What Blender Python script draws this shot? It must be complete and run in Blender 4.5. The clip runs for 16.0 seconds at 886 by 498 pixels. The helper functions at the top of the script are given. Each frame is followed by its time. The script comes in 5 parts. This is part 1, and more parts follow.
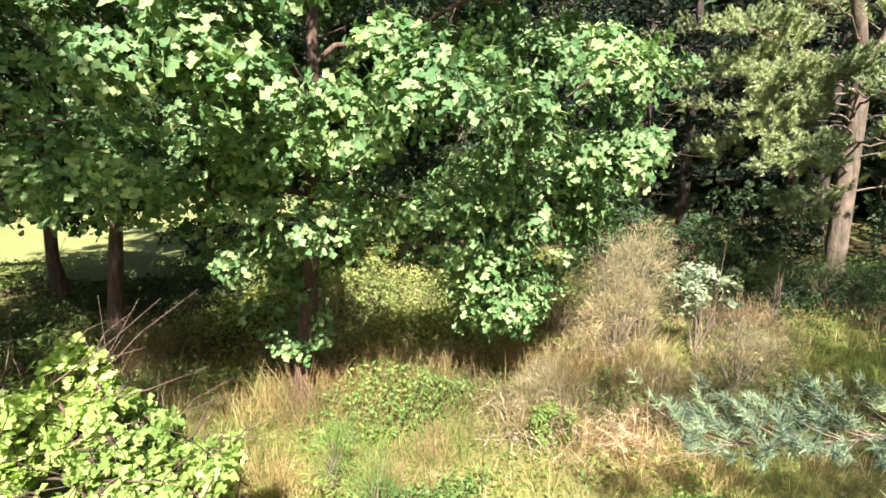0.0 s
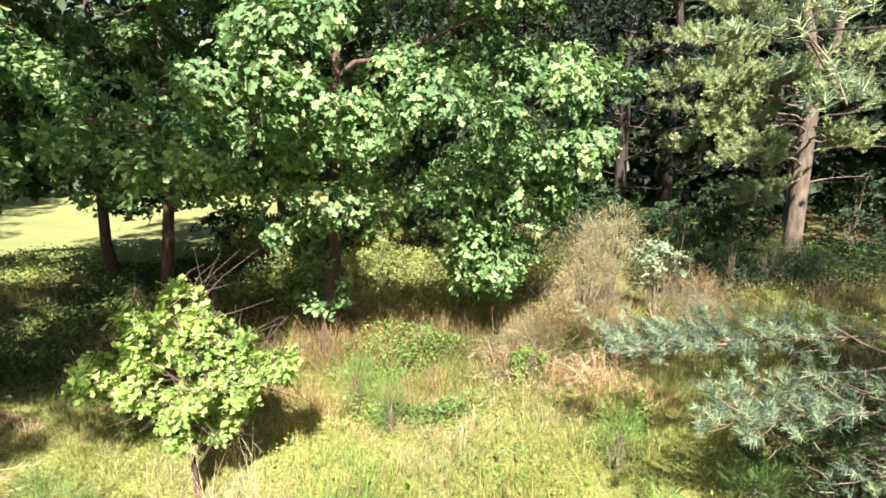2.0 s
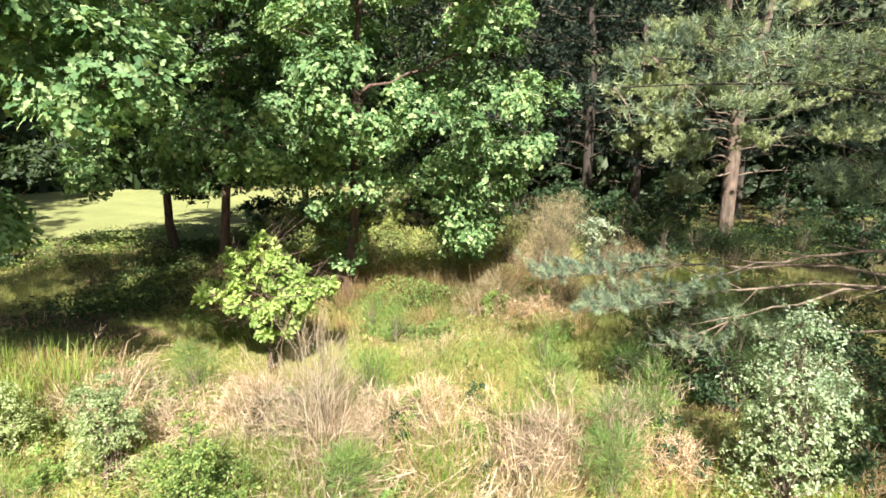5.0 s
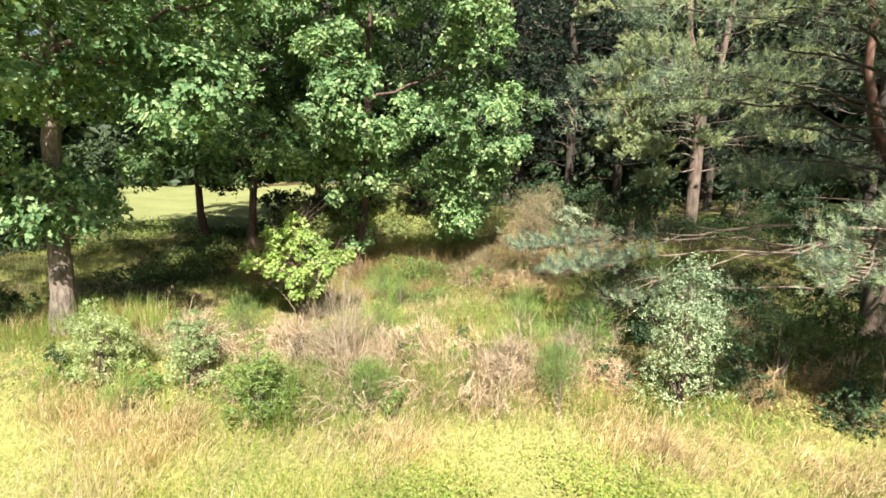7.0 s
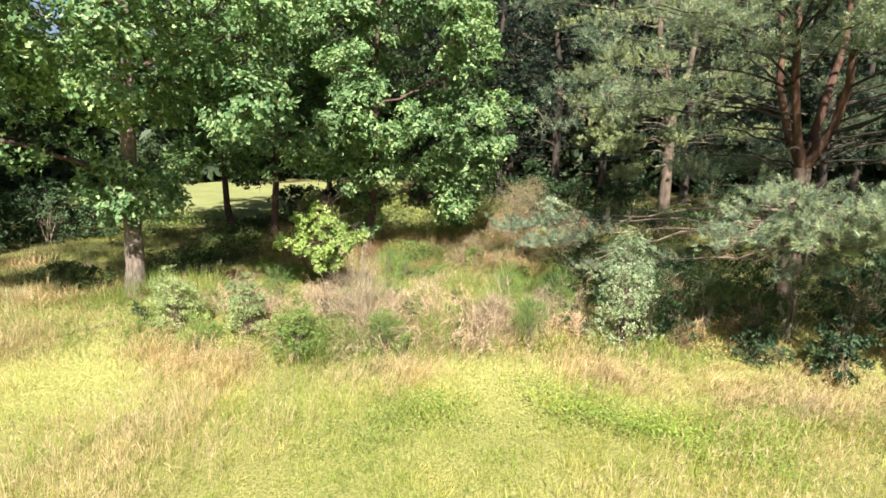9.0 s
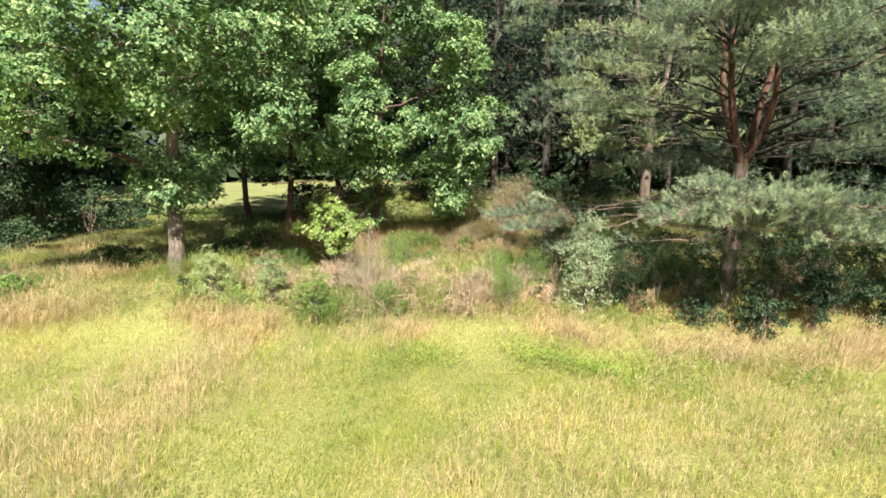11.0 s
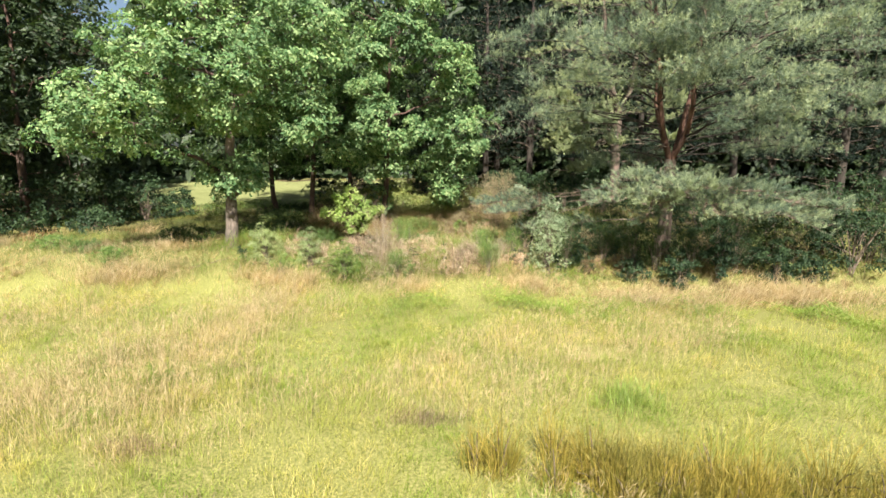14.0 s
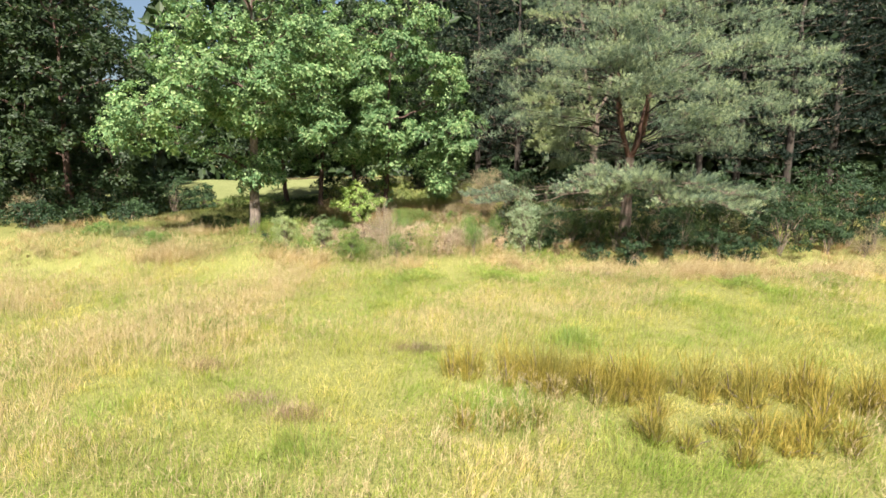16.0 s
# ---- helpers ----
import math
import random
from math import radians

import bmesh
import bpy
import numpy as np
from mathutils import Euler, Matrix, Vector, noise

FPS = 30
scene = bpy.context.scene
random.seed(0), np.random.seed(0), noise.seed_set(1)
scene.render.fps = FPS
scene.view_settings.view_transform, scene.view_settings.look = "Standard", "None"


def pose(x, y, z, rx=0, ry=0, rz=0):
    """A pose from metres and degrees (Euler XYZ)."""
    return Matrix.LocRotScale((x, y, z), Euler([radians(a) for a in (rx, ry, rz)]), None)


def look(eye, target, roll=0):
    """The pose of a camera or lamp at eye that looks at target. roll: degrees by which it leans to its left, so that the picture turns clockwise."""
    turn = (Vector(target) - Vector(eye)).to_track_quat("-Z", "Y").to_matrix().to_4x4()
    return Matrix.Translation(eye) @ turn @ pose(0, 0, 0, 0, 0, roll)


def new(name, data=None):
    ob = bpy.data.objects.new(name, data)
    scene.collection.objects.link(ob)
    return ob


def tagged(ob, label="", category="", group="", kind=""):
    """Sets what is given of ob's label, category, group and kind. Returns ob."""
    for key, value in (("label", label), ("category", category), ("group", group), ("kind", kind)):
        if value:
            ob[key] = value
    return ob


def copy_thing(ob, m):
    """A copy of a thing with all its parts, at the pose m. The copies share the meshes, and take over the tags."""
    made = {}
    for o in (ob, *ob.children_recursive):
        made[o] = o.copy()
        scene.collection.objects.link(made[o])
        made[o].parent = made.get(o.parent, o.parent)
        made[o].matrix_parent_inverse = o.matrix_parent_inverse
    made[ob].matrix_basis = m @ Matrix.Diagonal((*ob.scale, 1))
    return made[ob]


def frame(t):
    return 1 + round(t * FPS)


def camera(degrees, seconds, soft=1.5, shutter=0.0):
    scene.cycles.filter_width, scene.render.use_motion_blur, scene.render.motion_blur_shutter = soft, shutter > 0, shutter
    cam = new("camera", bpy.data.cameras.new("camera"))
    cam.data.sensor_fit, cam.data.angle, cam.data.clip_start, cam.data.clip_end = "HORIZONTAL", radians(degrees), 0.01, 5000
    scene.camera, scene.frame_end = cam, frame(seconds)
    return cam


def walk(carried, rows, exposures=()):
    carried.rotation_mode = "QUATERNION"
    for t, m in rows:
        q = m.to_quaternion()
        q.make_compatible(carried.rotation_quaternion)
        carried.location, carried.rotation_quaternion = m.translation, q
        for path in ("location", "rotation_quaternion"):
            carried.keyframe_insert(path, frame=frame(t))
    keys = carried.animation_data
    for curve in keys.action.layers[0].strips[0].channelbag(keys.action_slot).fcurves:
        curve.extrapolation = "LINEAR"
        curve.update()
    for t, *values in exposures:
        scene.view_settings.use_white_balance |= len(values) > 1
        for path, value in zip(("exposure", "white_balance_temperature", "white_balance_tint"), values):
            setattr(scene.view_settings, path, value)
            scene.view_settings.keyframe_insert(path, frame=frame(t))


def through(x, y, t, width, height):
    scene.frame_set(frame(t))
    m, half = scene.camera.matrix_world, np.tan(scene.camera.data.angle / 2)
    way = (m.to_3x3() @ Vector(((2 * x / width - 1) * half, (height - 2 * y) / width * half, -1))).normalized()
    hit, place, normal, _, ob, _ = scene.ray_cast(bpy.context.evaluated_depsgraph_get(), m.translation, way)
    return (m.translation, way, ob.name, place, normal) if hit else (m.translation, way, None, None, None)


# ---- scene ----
cam = camera(78.2, 16.0, 1.6)
PATH = [
    (0, (-0.107, -0.327, 5.109), (-0.091, 1.639, 4.739), 0.5),
    (0.5, (-0.054, -0.779, 5.102), (-0.043, 1.187, 4.735), 0.3),
    (1, (-0.015, -1.288, 5.124), (-0.009, 0.676, 4.747), 0.5),
    (1.5, (-0.026, -1.77, 5.119), (-0.021, 0.194, 4.74), 0.4),
    (2, (-0.047, -2.332, 5.069), (-0.04, -0.367, 4.694), 0.3),
    (2.5, (-0.008, -2.886, 5.08), (-0.003, -0.922, 4.701), 0.3),
    (3, (0.025, -3.517, 5.099), (0.031, -1.553, 4.72), 0.4),
    (3.5, (0.053, -4.135, 5.116), (0.057, -2.172, 4.735), 0.4),
    (4, (0.114, -4.833, 5.13), (0.116, -2.87, 4.749), 0.3),
    (4.2, (0.139, -5.11, 5.142), (0.141, -3.147, 4.759), 0.3),
    (6.3, (0.345, -7.862, 5.135), (0.334, -5.898, 4.755), 0.2),
    (6.5, (0.333, -8.143, 5.138), (0.328, -6.18, 4.757), 0.3),
    (7, (0.35, -8.872, 5.137), (0.35, -6.909, 4.754), 0.3),
    (7.5, (0.409, -9.557, 5.143), (0.406, -7.594, 4.758), 0.1),
    (8, (0.439, -10.288, 5.161), (0.437, -8.327, 4.773), 0.1),
    (8.5, (0.422, -10.966, 5.185), (0.422, -9.005, 4.794), 0.1),
    (9, (0.428, -11.681, 5.19), (0.427, -9.72, 4.8), -0.0),
    (9.5, (0.476, -12.332, 5.185), (0.472, -10.37, 4.793), 0.0),
    (9.7, (0.556, -12.601, 5.189), (0.545, -10.64, 4.797), -0.0),
    (11.8, (0.771, -15.325, 5.025), (0.753, -13.359, 4.655), -0.1),
    (12, (0.777, -15.628, 5.051), (0.759, -13.663, 4.68), -0.1),
    (12.5, (0.804, -16.385, 5.117), (0.788, -14.421, 4.742), -0.1),
    (13, (0.825, -17.223, 5.134), (0.808, -15.259, 4.757), -0.2),
    (13.5, (0.869, -18.056, 5.121), (0.852, -16.092, 4.745), -0.3),
    (14, (0.868, -18.983, 5.127), (0.854, -17.019, 4.75), -0.3),
    (14.5, (0.935, -19.865, 5.129), (0.921, -17.902, 4.751), -0.3),
    (15, (1.027, -20.812, 5.156), (1.012, -18.849, 4.776), -0.3),
    (15.5, (1.087, -21.658, 5.138), (1.075, -19.694, 4.76), -0.3),
    (16, (1.189, -22.596, 5.151), (1.177, -20.632, 4.773), -0.3),
]
walk(cam, [(t, look(eye, target, roll)) for t, eye, target, roll in PATH],
     ((0.0, 2.28), (4.0, 2.14), (8.0, 1.88), (16.0, 1.7)))

# ---- light ----
SUN_ELEV, SUN_AZ = 45.0, 5.0     # azimuth: degrees to the right of straight behind the first view
sun_dir = Vector((math.sin(radians(SUN_AZ)) * math.cos(radians(SUN_ELEV)), -math.cos(radians(SUN_AZ)) * math.cos(radians(SUN_ELEV)), math.sin(radians(SUN_ELEV))))
world = bpy.data.worlds.new("world")
scene.world = world
world.use_nodes = True
wn = world.node_tree
sky = wn.nodes.new("ShaderNodeTexSky")
sky.sky_type = "NISHITA"
sky.sun_disc = False
sky.sun_elevation = radians(SUN_ELEV)
sky.sun_rotation = radians(180.0 - SUN_AZ)
sky.dust_density = 2.5
wn.links.new(sky.outputs[0], wn.nodes["Background"].inputs[0])
wn.nodes["Background"].inputs[1].default_value = 0.04
lamp = bpy.data.lights.new("sun", "SUN")
lamp.energy, lamp.angle, lamp.color = 5.0, radians(0.8), (1.0, 0.94, 0.83)
sun = new("sun", lamp)
sun.matrix_world = look(sun_dir * 60, (0, 0, 0))

# ---- materials ----


def node(nt, kind, **values):
    n = nt.nodes.new(kind)
    for key, value in values.items():
        n.inputs[key.replace("_", " ")].default_value = value
    return n


def ramp(nt, source, stops):
    r = nt.nodes.new("ShaderNodeValToRGB")
    el = r.color_ramp.elements
    while len(el) < len(stops):
        el.new(0.5)
    for e, (at, c) in zip(el, stops):
        e.position, e.color = at, (*c, 1)
    nt.links.new(source, r.inputs[0])
    return r.outputs[0]


def blend(nt, fac, a, b, mode="MIX"):
    m = nt.nodes.new("ShaderNodeMix")
    m.data_type, m.blend_type = "RGBA", mode
    for sock, v in ((m.inputs[0], fac), (m.inputs[6], a), (m.inputs[7], b)):
        if isinstance(v, bpy.types.NodeSocket):
            nt.links.new(v, sock)
        else:
            sock.default_value = v if isinstance(v, (int, float)) else (*v, 1)
    return m.outputs[2]


def fresh(name):
    m = bpy.data.materials.new(name)
    m.use_nodes = True
    nt = m.node_tree
    return m, nt, nt.nodes["Principled BSDF"], nt.nodes["Material Output"]


def world_noise(nt, scale, detail=3.0):
    geo = nt.nodes.new("ShaderNodeNewGeometry")
    n = node(nt, "ShaderNodeTexNoise", Scale=scale, Detail=detail)
    nt.links.new(geo.outputs["Position"], n.inputs["Vector"])
    return n.outputs[0]


def leaf_material(name, dark, mid, light, through=0.35, rough=0.42, gloss=0.5, patch=0.5, low=(0.68, 0.72, 0.7), high=(1.2, 1.12, 0.98)):
    """Blades that differ one by one, drift in tone over metres and let light through."""
    m, nt, bsdf, out = fresh(name)
    geo = nt.nodes.new("ShaderNodeNewGeometry")
    col = ramp(nt, geo.outputs["Random Per Island"], [(0.0, dark), (0.55, mid), (1.0, light)])
    drift = ramp(nt, world_noise(nt, patch), [(0.35, low), (0.65, high)])
    col = blend(nt, 1.0, col, drift, "MULTIPLY")
    nt.links.new(col, bsdf.inputs["Base Color"])
    bsdf.inputs["Roughness"].default_value = rough
    bsdf.inputs["Specular IOR Level"].default_value = gloss
    tr = nt.nodes.new("ShaderNodeBsdfTranslucent")
    nt.links.new(blend(nt, 1.0, col, (1.42, 1.5, 0.8), "MULTIPLY"), tr.inputs[0])
    mix = nt.nodes.new("ShaderNodeMixShader")
    mix.inputs[0].default_value = through
    nt.links.new(bsdf.outputs[0], mix.inputs[1])
    nt.links.new(tr.outputs[0], mix.inputs[2])
    nt.links.new(mix.outputs[0], out.inputs[0])
    return m


def bark_material(name, deep, face, pale, along=3.0, fine=14.0):
    m, nt, bsdf, out = fresh(name)
    tc = nt.nodes.new("ShaderNodeTexCoord")
    mp = nt.nodes.new("ShaderNodeMapping")
    mp.inputs["Scale"].default_value = (fine, fine, along)
    nt.links.new(tc.outputs["Object"], mp.inputs[0])
    n1 = node(nt, "ShaderNodeTexNoise", Scale=1.0, Detail=6.0, Roughness=0.65)
    nt.links.new(mp.outputs[0], n1.inputs["Vector"])
    vor = node(nt, "ShaderNodeTexVoronoi", Scale=1.3)
    nt.links.new(mp.outputs[0], vor.inputs["Vector"])
    col = ramp(nt, n1.outputs[0], [(0.3, deep), (0.52, face), (0.75, pale)])
    n2 = node(nt, "ShaderNodeTexNoise", Scale=2.2, Detail=3.0)
    nt.links.new(tc.outputs["Object"], n2.inputs["Vector"])
    stain = ramp(nt, n2.outputs[0], [(0.4, (0.75, 0.78, 0.7)), (0.62, (1.1, 1.05, 1.0))])
    nt.links.new(blend(nt, 1.0, col, stain, "MULTIPLY"), bsdf.inputs["Base Color"])
    bsdf.inputs["Roughness"].default_value = 0.9
    bump = node(nt, "ShaderNodeBump", Strength=0.9, Distance=0.03)
    nt.links.new(blend(nt, 0.5, n1.outputs[0], vor.outputs[0]), bump.inputs["Height"])
    nt.links.new(bump.outputs[0], bsdf.inputs["Normal"])
    return m


def ground_material(name, meadow, forest):
    """Thatch and moss of the meadow, passing to leaf litter and earth past the foot of the bank."""
    m, nt, bsdf, out = fresh(name)
    geo = nt.nodes.new("ShaderNodeNewGeometry")
    fine = world_noise(nt, 22.0, 6.0)
    broad = world_noise(nt, 0.5, 4.0)
    green = ramp(nt, fine, [(0.32, meadow[0]), (0.52, meadow[1]), (0.72, meadow[2])])
    earth = ramp(nt, fine, [(0.32, forest[0]), (0.52, forest[1]), (0.72, forest[2])])
    mossy = blend(nt, ramp(nt, broad, [(0.45, (0, 0, 0)), (0.6, (1, 1, 1))]), earth, green)
    sep = nt.nodes.new("ShaderNodeSeparateXYZ")
    nt.links.new(geo.outputs["Position"], sep.inputs[0])
    add = nt.nodes.new("ShaderNodeMath")
    add.operation = "MULTIPLY_ADD"
    nt.links.new(broad, add.inputs[0])
    add.inputs[1].default_value = 3.0
    nt.links.new(sep.outputs[1], add.inputs[2])
    rng = node(nt, "ShaderNodeMapRange")
    rng.inputs[1].default_value, rng.inputs[2].default_value = 6.5, 9.5
    nt.links.new(add.outputs[0], rng.inputs[0])
    col = blend(nt, rng.outputs[0], green, mossy)
    nt.links.new(col, bsdf.inputs["Base Color"])
    bsdf.inputs["Roughness"].default_value = 0.95
    bsdf.inputs["Specular IOR Level"].default_value = 0.1
    bump = node(nt, "ShaderNodeBump", Strength=0.8, Distance=0.02)
    nt.links.new(fine, bump.inputs["Height"])
    nt.links.new(bump.outputs[0], bsdf.inputs["Normal"])
    return m


M_OAK = leaf_material("oak_leaf", (0.055, 0.125, 0.05), (0.135, 0.232, 0.1), (0.29, 0.38, 0.195), 0.25, 0.62, 0.24)
# oak leaf darkened: shade is put into the colour of trees farther back
M_OAK_DARK = leaf_material("oak_leaf_shaded", (0.014, 0.03, 0.013), (0.026, 0.048, 0.019), (0.045, 0.07, 0.026), 0.28, 0.55, 0.35)
M_OAK_YOUNG = leaf_material("oak_leaf_young", (0.19, 0.29, 0.08), (0.3, 0.41, 0.135), (0.42, 0.5, 0.22), 0.45, 0.62, 0.2)
M_PINE = leaf_material("pine_needle", (0.05, 0.082, 0.064), (0.118, 0.165, 0.125), (0.245, 0.305, 0.23), 0.22, 0.6, 0.22)
# pine needles with sunlight put into a paler green
M_PINE_LIT = leaf_material("sunlit_pine_needle", (0.165, 0.215, 0.14), (0.27, 0.34, 0.228), (0.41, 0.48, 0.34), 0.22, 0.6, 0.2)
M_PINE_PALE = leaf_material("pale_pine_needle", (0.18, 0.235, 0.13), (0.28, 0.335, 0.2), (0.4, 0.45, 0.285), 0.2, 0.6, 0.22)
# pine needles with the depth shade of the wood put into their colour
M_PINE_DARK = leaf_material("pine_needle_shaded", (0.011, 0.02, 0.017), (0.019, 0.032, 0.026), (0.033, 0.05, 0.038), 0.15, 0.7, 0.12)
M_WILLOW = leaf_material("willow_leaf", (0.14, 0.2, 0.085), (0.24, 0.31, 0.155), (0.37, 0.42, 0.26), 0.36, 0.55, 0.35)
M_BIRCH = leaf_material("birch_leaf", (0.12, 0.185, 0.09), (0.255, 0.33, 0.2), (0.45, 0.5, 0.37), 0.3, 0.5, 0.4)
M_BUSH = leaf_material("bush_leaf", (0.08, 0.145, 0.04), (0.155, 0.235, 0.065), (0.29, 0.34, 0.115), 0.35, 0.5, 0.4)
# deep leaf green; under the trees it also stands for their shade
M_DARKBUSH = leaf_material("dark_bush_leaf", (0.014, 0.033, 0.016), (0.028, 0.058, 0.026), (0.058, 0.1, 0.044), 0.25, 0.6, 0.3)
M_BROOM = leaf_material("broom_stem", (0.075, 0.14, 0.04), (0.13, 0.215, 0.062), (0.22, 0.3, 0.1), 0.28, 0.55, 0.25)
# the broom's green with the shade under the trees put into it
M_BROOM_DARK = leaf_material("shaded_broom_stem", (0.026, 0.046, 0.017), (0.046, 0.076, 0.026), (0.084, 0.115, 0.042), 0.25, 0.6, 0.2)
M_DEAD = leaf_material("dead_stem", (0.18, 0.125, 0.09), (0.39, 0.3, 0.225), (0.58, 0.48, 0.38), 0.15, 0.8, 0.15)
M_RUSSET = leaf_material("russet_stem", (0.14, 0.095, 0.062), (0.26, 0.19, 0.125), (0.39, 0.31, 0.215), 0.15, 0.8, 0.15)
# bramble green lightened to stand for sunlight on the leaves
M_BRAMBLE_LIT = leaf_material("sunlit_bramble_leaf", (0.15, 0.2, 0.06), (0.26, 0.3, 0.105), (0.4, 0.4, 0.17), 0.42, 0.55, 0.3)
M_BROWN = leaf_material("brown_blade", (0.15, 0.1, 0.05), (0.27, 0.19, 0.1), (0.41, 0.31, 0.18), 0.25, 0.7, 0.15)
M_TAN = leaf_material("tan_green_stem", (0.155, 0.13, 0.08), (0.275, 0.23, 0.15), (0.42, 0.355, 0.245), 0.2, 0.75, 0.15)
M_GRASS = leaf_material("meadow_blade", (0.165, 0.2, 0.036), (0.3, 0.31, 0.076), (0.48, 0.43, 0.18), 0.38, 0.55, 0.25, 0.5, (0.58, 0.8, 0.42), (1.4, 1.22, 1.3))
M_BANK = leaf_material("bank_blade", (0.085, 0.12, 0.03), (0.165, 0.195, 0.058), (0.3, 0.29, 0.12), 0.35, 0.55, 0.25, 0.8)
M_LUSH = leaf_material("lush_blade", (0.105, 0.175, 0.033), (0.18, 0.265, 0.052), (0.29, 0.36, 0.098), 0.38, 0.45, 0.35, 0.6)
M_STRAW = leaf_material("straw_blade", (0.26, 0.19, 0.11), (0.44, 0.345, 0.22), (0.6, 0.5, 0.36), 0.3, 0.65, 0.2, 0.5)
M_PANICLE = leaf_material("seed_head", (0.31, 0.24, 0.14), (0.43, 0.34, 0.21), (0.55, 0.45, 0.3), 0.4, 0.7, 0.15, 0.6, (0.88, 0.88, 0.86), (1.1, 1.08, 1.05))
M_RUSH = leaf_material("rush_stem", (0.1, 0.1, 0.02), (0.24, 0.205, 0.042), (0.43, 0.335, 0.1), 0.28, 0.5, 0.35, 0.9)
M_FLOWER = leaf_material("pale_leaf", (0.18, 0.23, 0.15), (0.28, 0.33, 0.24), (0.4, 0.44, 0.34), 0.3, 0.5, 0.4)
M_BARK_OAK = bark_material("oak_bark", (0.035, 0.027, 0.023), (0.15, 0.12, 0.105), (0.27, 0.23, 0.205), 5.0, 16.0)
M_BARK_RED = bark_material("young_oak_bark", (0.025, 0.015, 0.012), (0.085, 0.05, 0.042), (0.16, 0.1, 0.085))
M_BARK_PINE = bark_material("pine_bark", (0.035, 0.026, 0.022), (0.11, 0.08, 0.066), (0.19, 0.15, 0.125), 2.0, 9.0)
# pine bark darkened to hold the shade inside crowns and wood
M_BARK_DARK = bark_material("shaded_pine_bark", (0.012, 0.01, 0.008), (0.035, 0.027, 0.022), (0.065, 0.052, 0.044), 2.0, 9.0)
M_BARK_PINE_UP = bark_material("pine_bark_upper", (0.032, 0.014, 0.011), (0.1, 0.048, 0.035), (0.165, 0.095, 0.072), 2.5, 9.0)
M_TWIG = bark_material("grey_twig", (0.07, 0.05, 0.04), (0.17, 0.13, 0.105), (0.28, 0.23, 0.19), 6.0, 20.0)
M_GROUND = ground_material("earth_and_thatch", ((0.085, 0.095, 0.028), (0.17, 0.17, 0.055), (0.27, 0.242, 0.1)), ((0.025, 0.022, 0.014), (0.07, 0.055, 0.03), (0.15, 0.11, 0.06)))
M_EARTH = ground_material("bare_earth", ((0.06, 0.04, 0.025), (0.13, 0.085, 0.055), (0.22, 0.155, 0.105)), ((0.05, 0.035, 0.022), (0.11, 0.075, 0.05), (0.2, 0.14, 0.095)))
M_LAWN = ground_material("mown_grass", ((0.13, 0.15, 0.055), (0.19, 0.205, 0.085), (0.26, 0.26, 0.125)), ((0.12, 0.14, 0.05), (0.17, 0.185, 0.075), (0.23, 0.235, 0.11)))

# ---- mesh tools ----
UP = np.array((0.0, 0.0, 1.0))


def unit(v):
    return v / np.maximum(np.linalg.norm(v, axis=-1, keepdims=True), 1e-9)


def sstep(a, b, v):
    t = np.clip((np.asarray(v, float) - a) / (b - a), 0, 1)
    return t * t * (3 - 2 * t)


class Shape:
    """Vertices and faces, gathered piece by piece and turned into one mesh."""

    def __init__(self):
        self.v, self.f, self.n = [], [], 0

    def add(self, verts, faces):
        self.v.append(np.asarray(verts, np.float32))
        self.f.append(np.asarray(faces, np.int32) + self.n)
        self.n += len(verts)
        return self

    def tube(self, pts, radii, sides=6, lump=0.0, rng=None):
        pts, radii = np.asarray(pts, float), np.asarray(radii, float)
        n = len(pts)
        d = unit(np.gradient(pts, axis=0))
        ref = np.where(np.abs(d[:, 2:3]) > 0.9, np.array((1.0, 0, 0)), UP)
        a = unit(np.cross(d, ref))
        b = np.cross(d, a)
        ang = np.arange(sides) * 2 * np.pi / sides
        r = radii[:, None] * np.ones(sides)
        if lump:
            r = r * (1 + lump * rng.uniform(-1, 1, (n, sides)))
        v = pts[:, None] + r[..., None] * (np.cos(ang)[None, :, None] * a[:, None] + np.sin(ang)[None, :, None] * b[:, None])
        i = np.arange(n - 1)[:, None] * sides
        j = np.arange(sides)[None]
        k = (j + 1) % sides
        q = np.stack((i + j, i + k, i + sides + k, i + sides + j), -1).reshape(-1, 4)
        return self.add(v.reshape(-1, 3), q)

    def blades(self, outline, at, along, normal, size):
        """One flat or bent blade of that outline at each place."""
        outline = np.asarray(outline, float)
        x = unit(along)
        y = unit(np.cross(normal, x))
        z = np.cross(x, y)
        size = np.asarray(size, float).reshape(len(at), -1, 1)
        o = outline[None]
        v = at[:, None] + size * (o[..., 0:1] * x[:, None] + o[..., 1:2] * y[:, None] + o[..., 2:3] * z[:, None])
        k = len(outline)
        return self.add(v.reshape(-1, 3), np.arange(len(at) * k).reshape(-1, k))

    def mesh(self, name, material, smooth=False):
        me = bpy.data.meshes.new(name)
        if self.n:
            v = np.concatenate(self.v)
            total = np.concatenate([np.full(len(f), f.shape[1], np.int32) for f in self.f])
            loops = np.concatenate([f.ravel() for f in self.f])
            me.vertices.add(len(v))
            me.vertices.foreach_set("co", v.ravel())
            me.loops.add(len(loops))
            me.loops.foreach_set("vertex_index", loops)
            me.polygons.add(len(total))
            me.polygons.foreach_set("loop_start", np.concatenate(([0], np.cumsum(total)[:-1])).astype(np.int32))
            me.polygons.foreach_set("use_smooth", np.full(len(total), smooth))
            me.update(calc_edges=True)
        me.materials.append(material)
        return me


def part(name, shape, material, parent, label="", smooth=False):
    ob = new(name, shape.mesh(name, material, smooth))
    ob.parent = parent
    return tagged(ob, label)


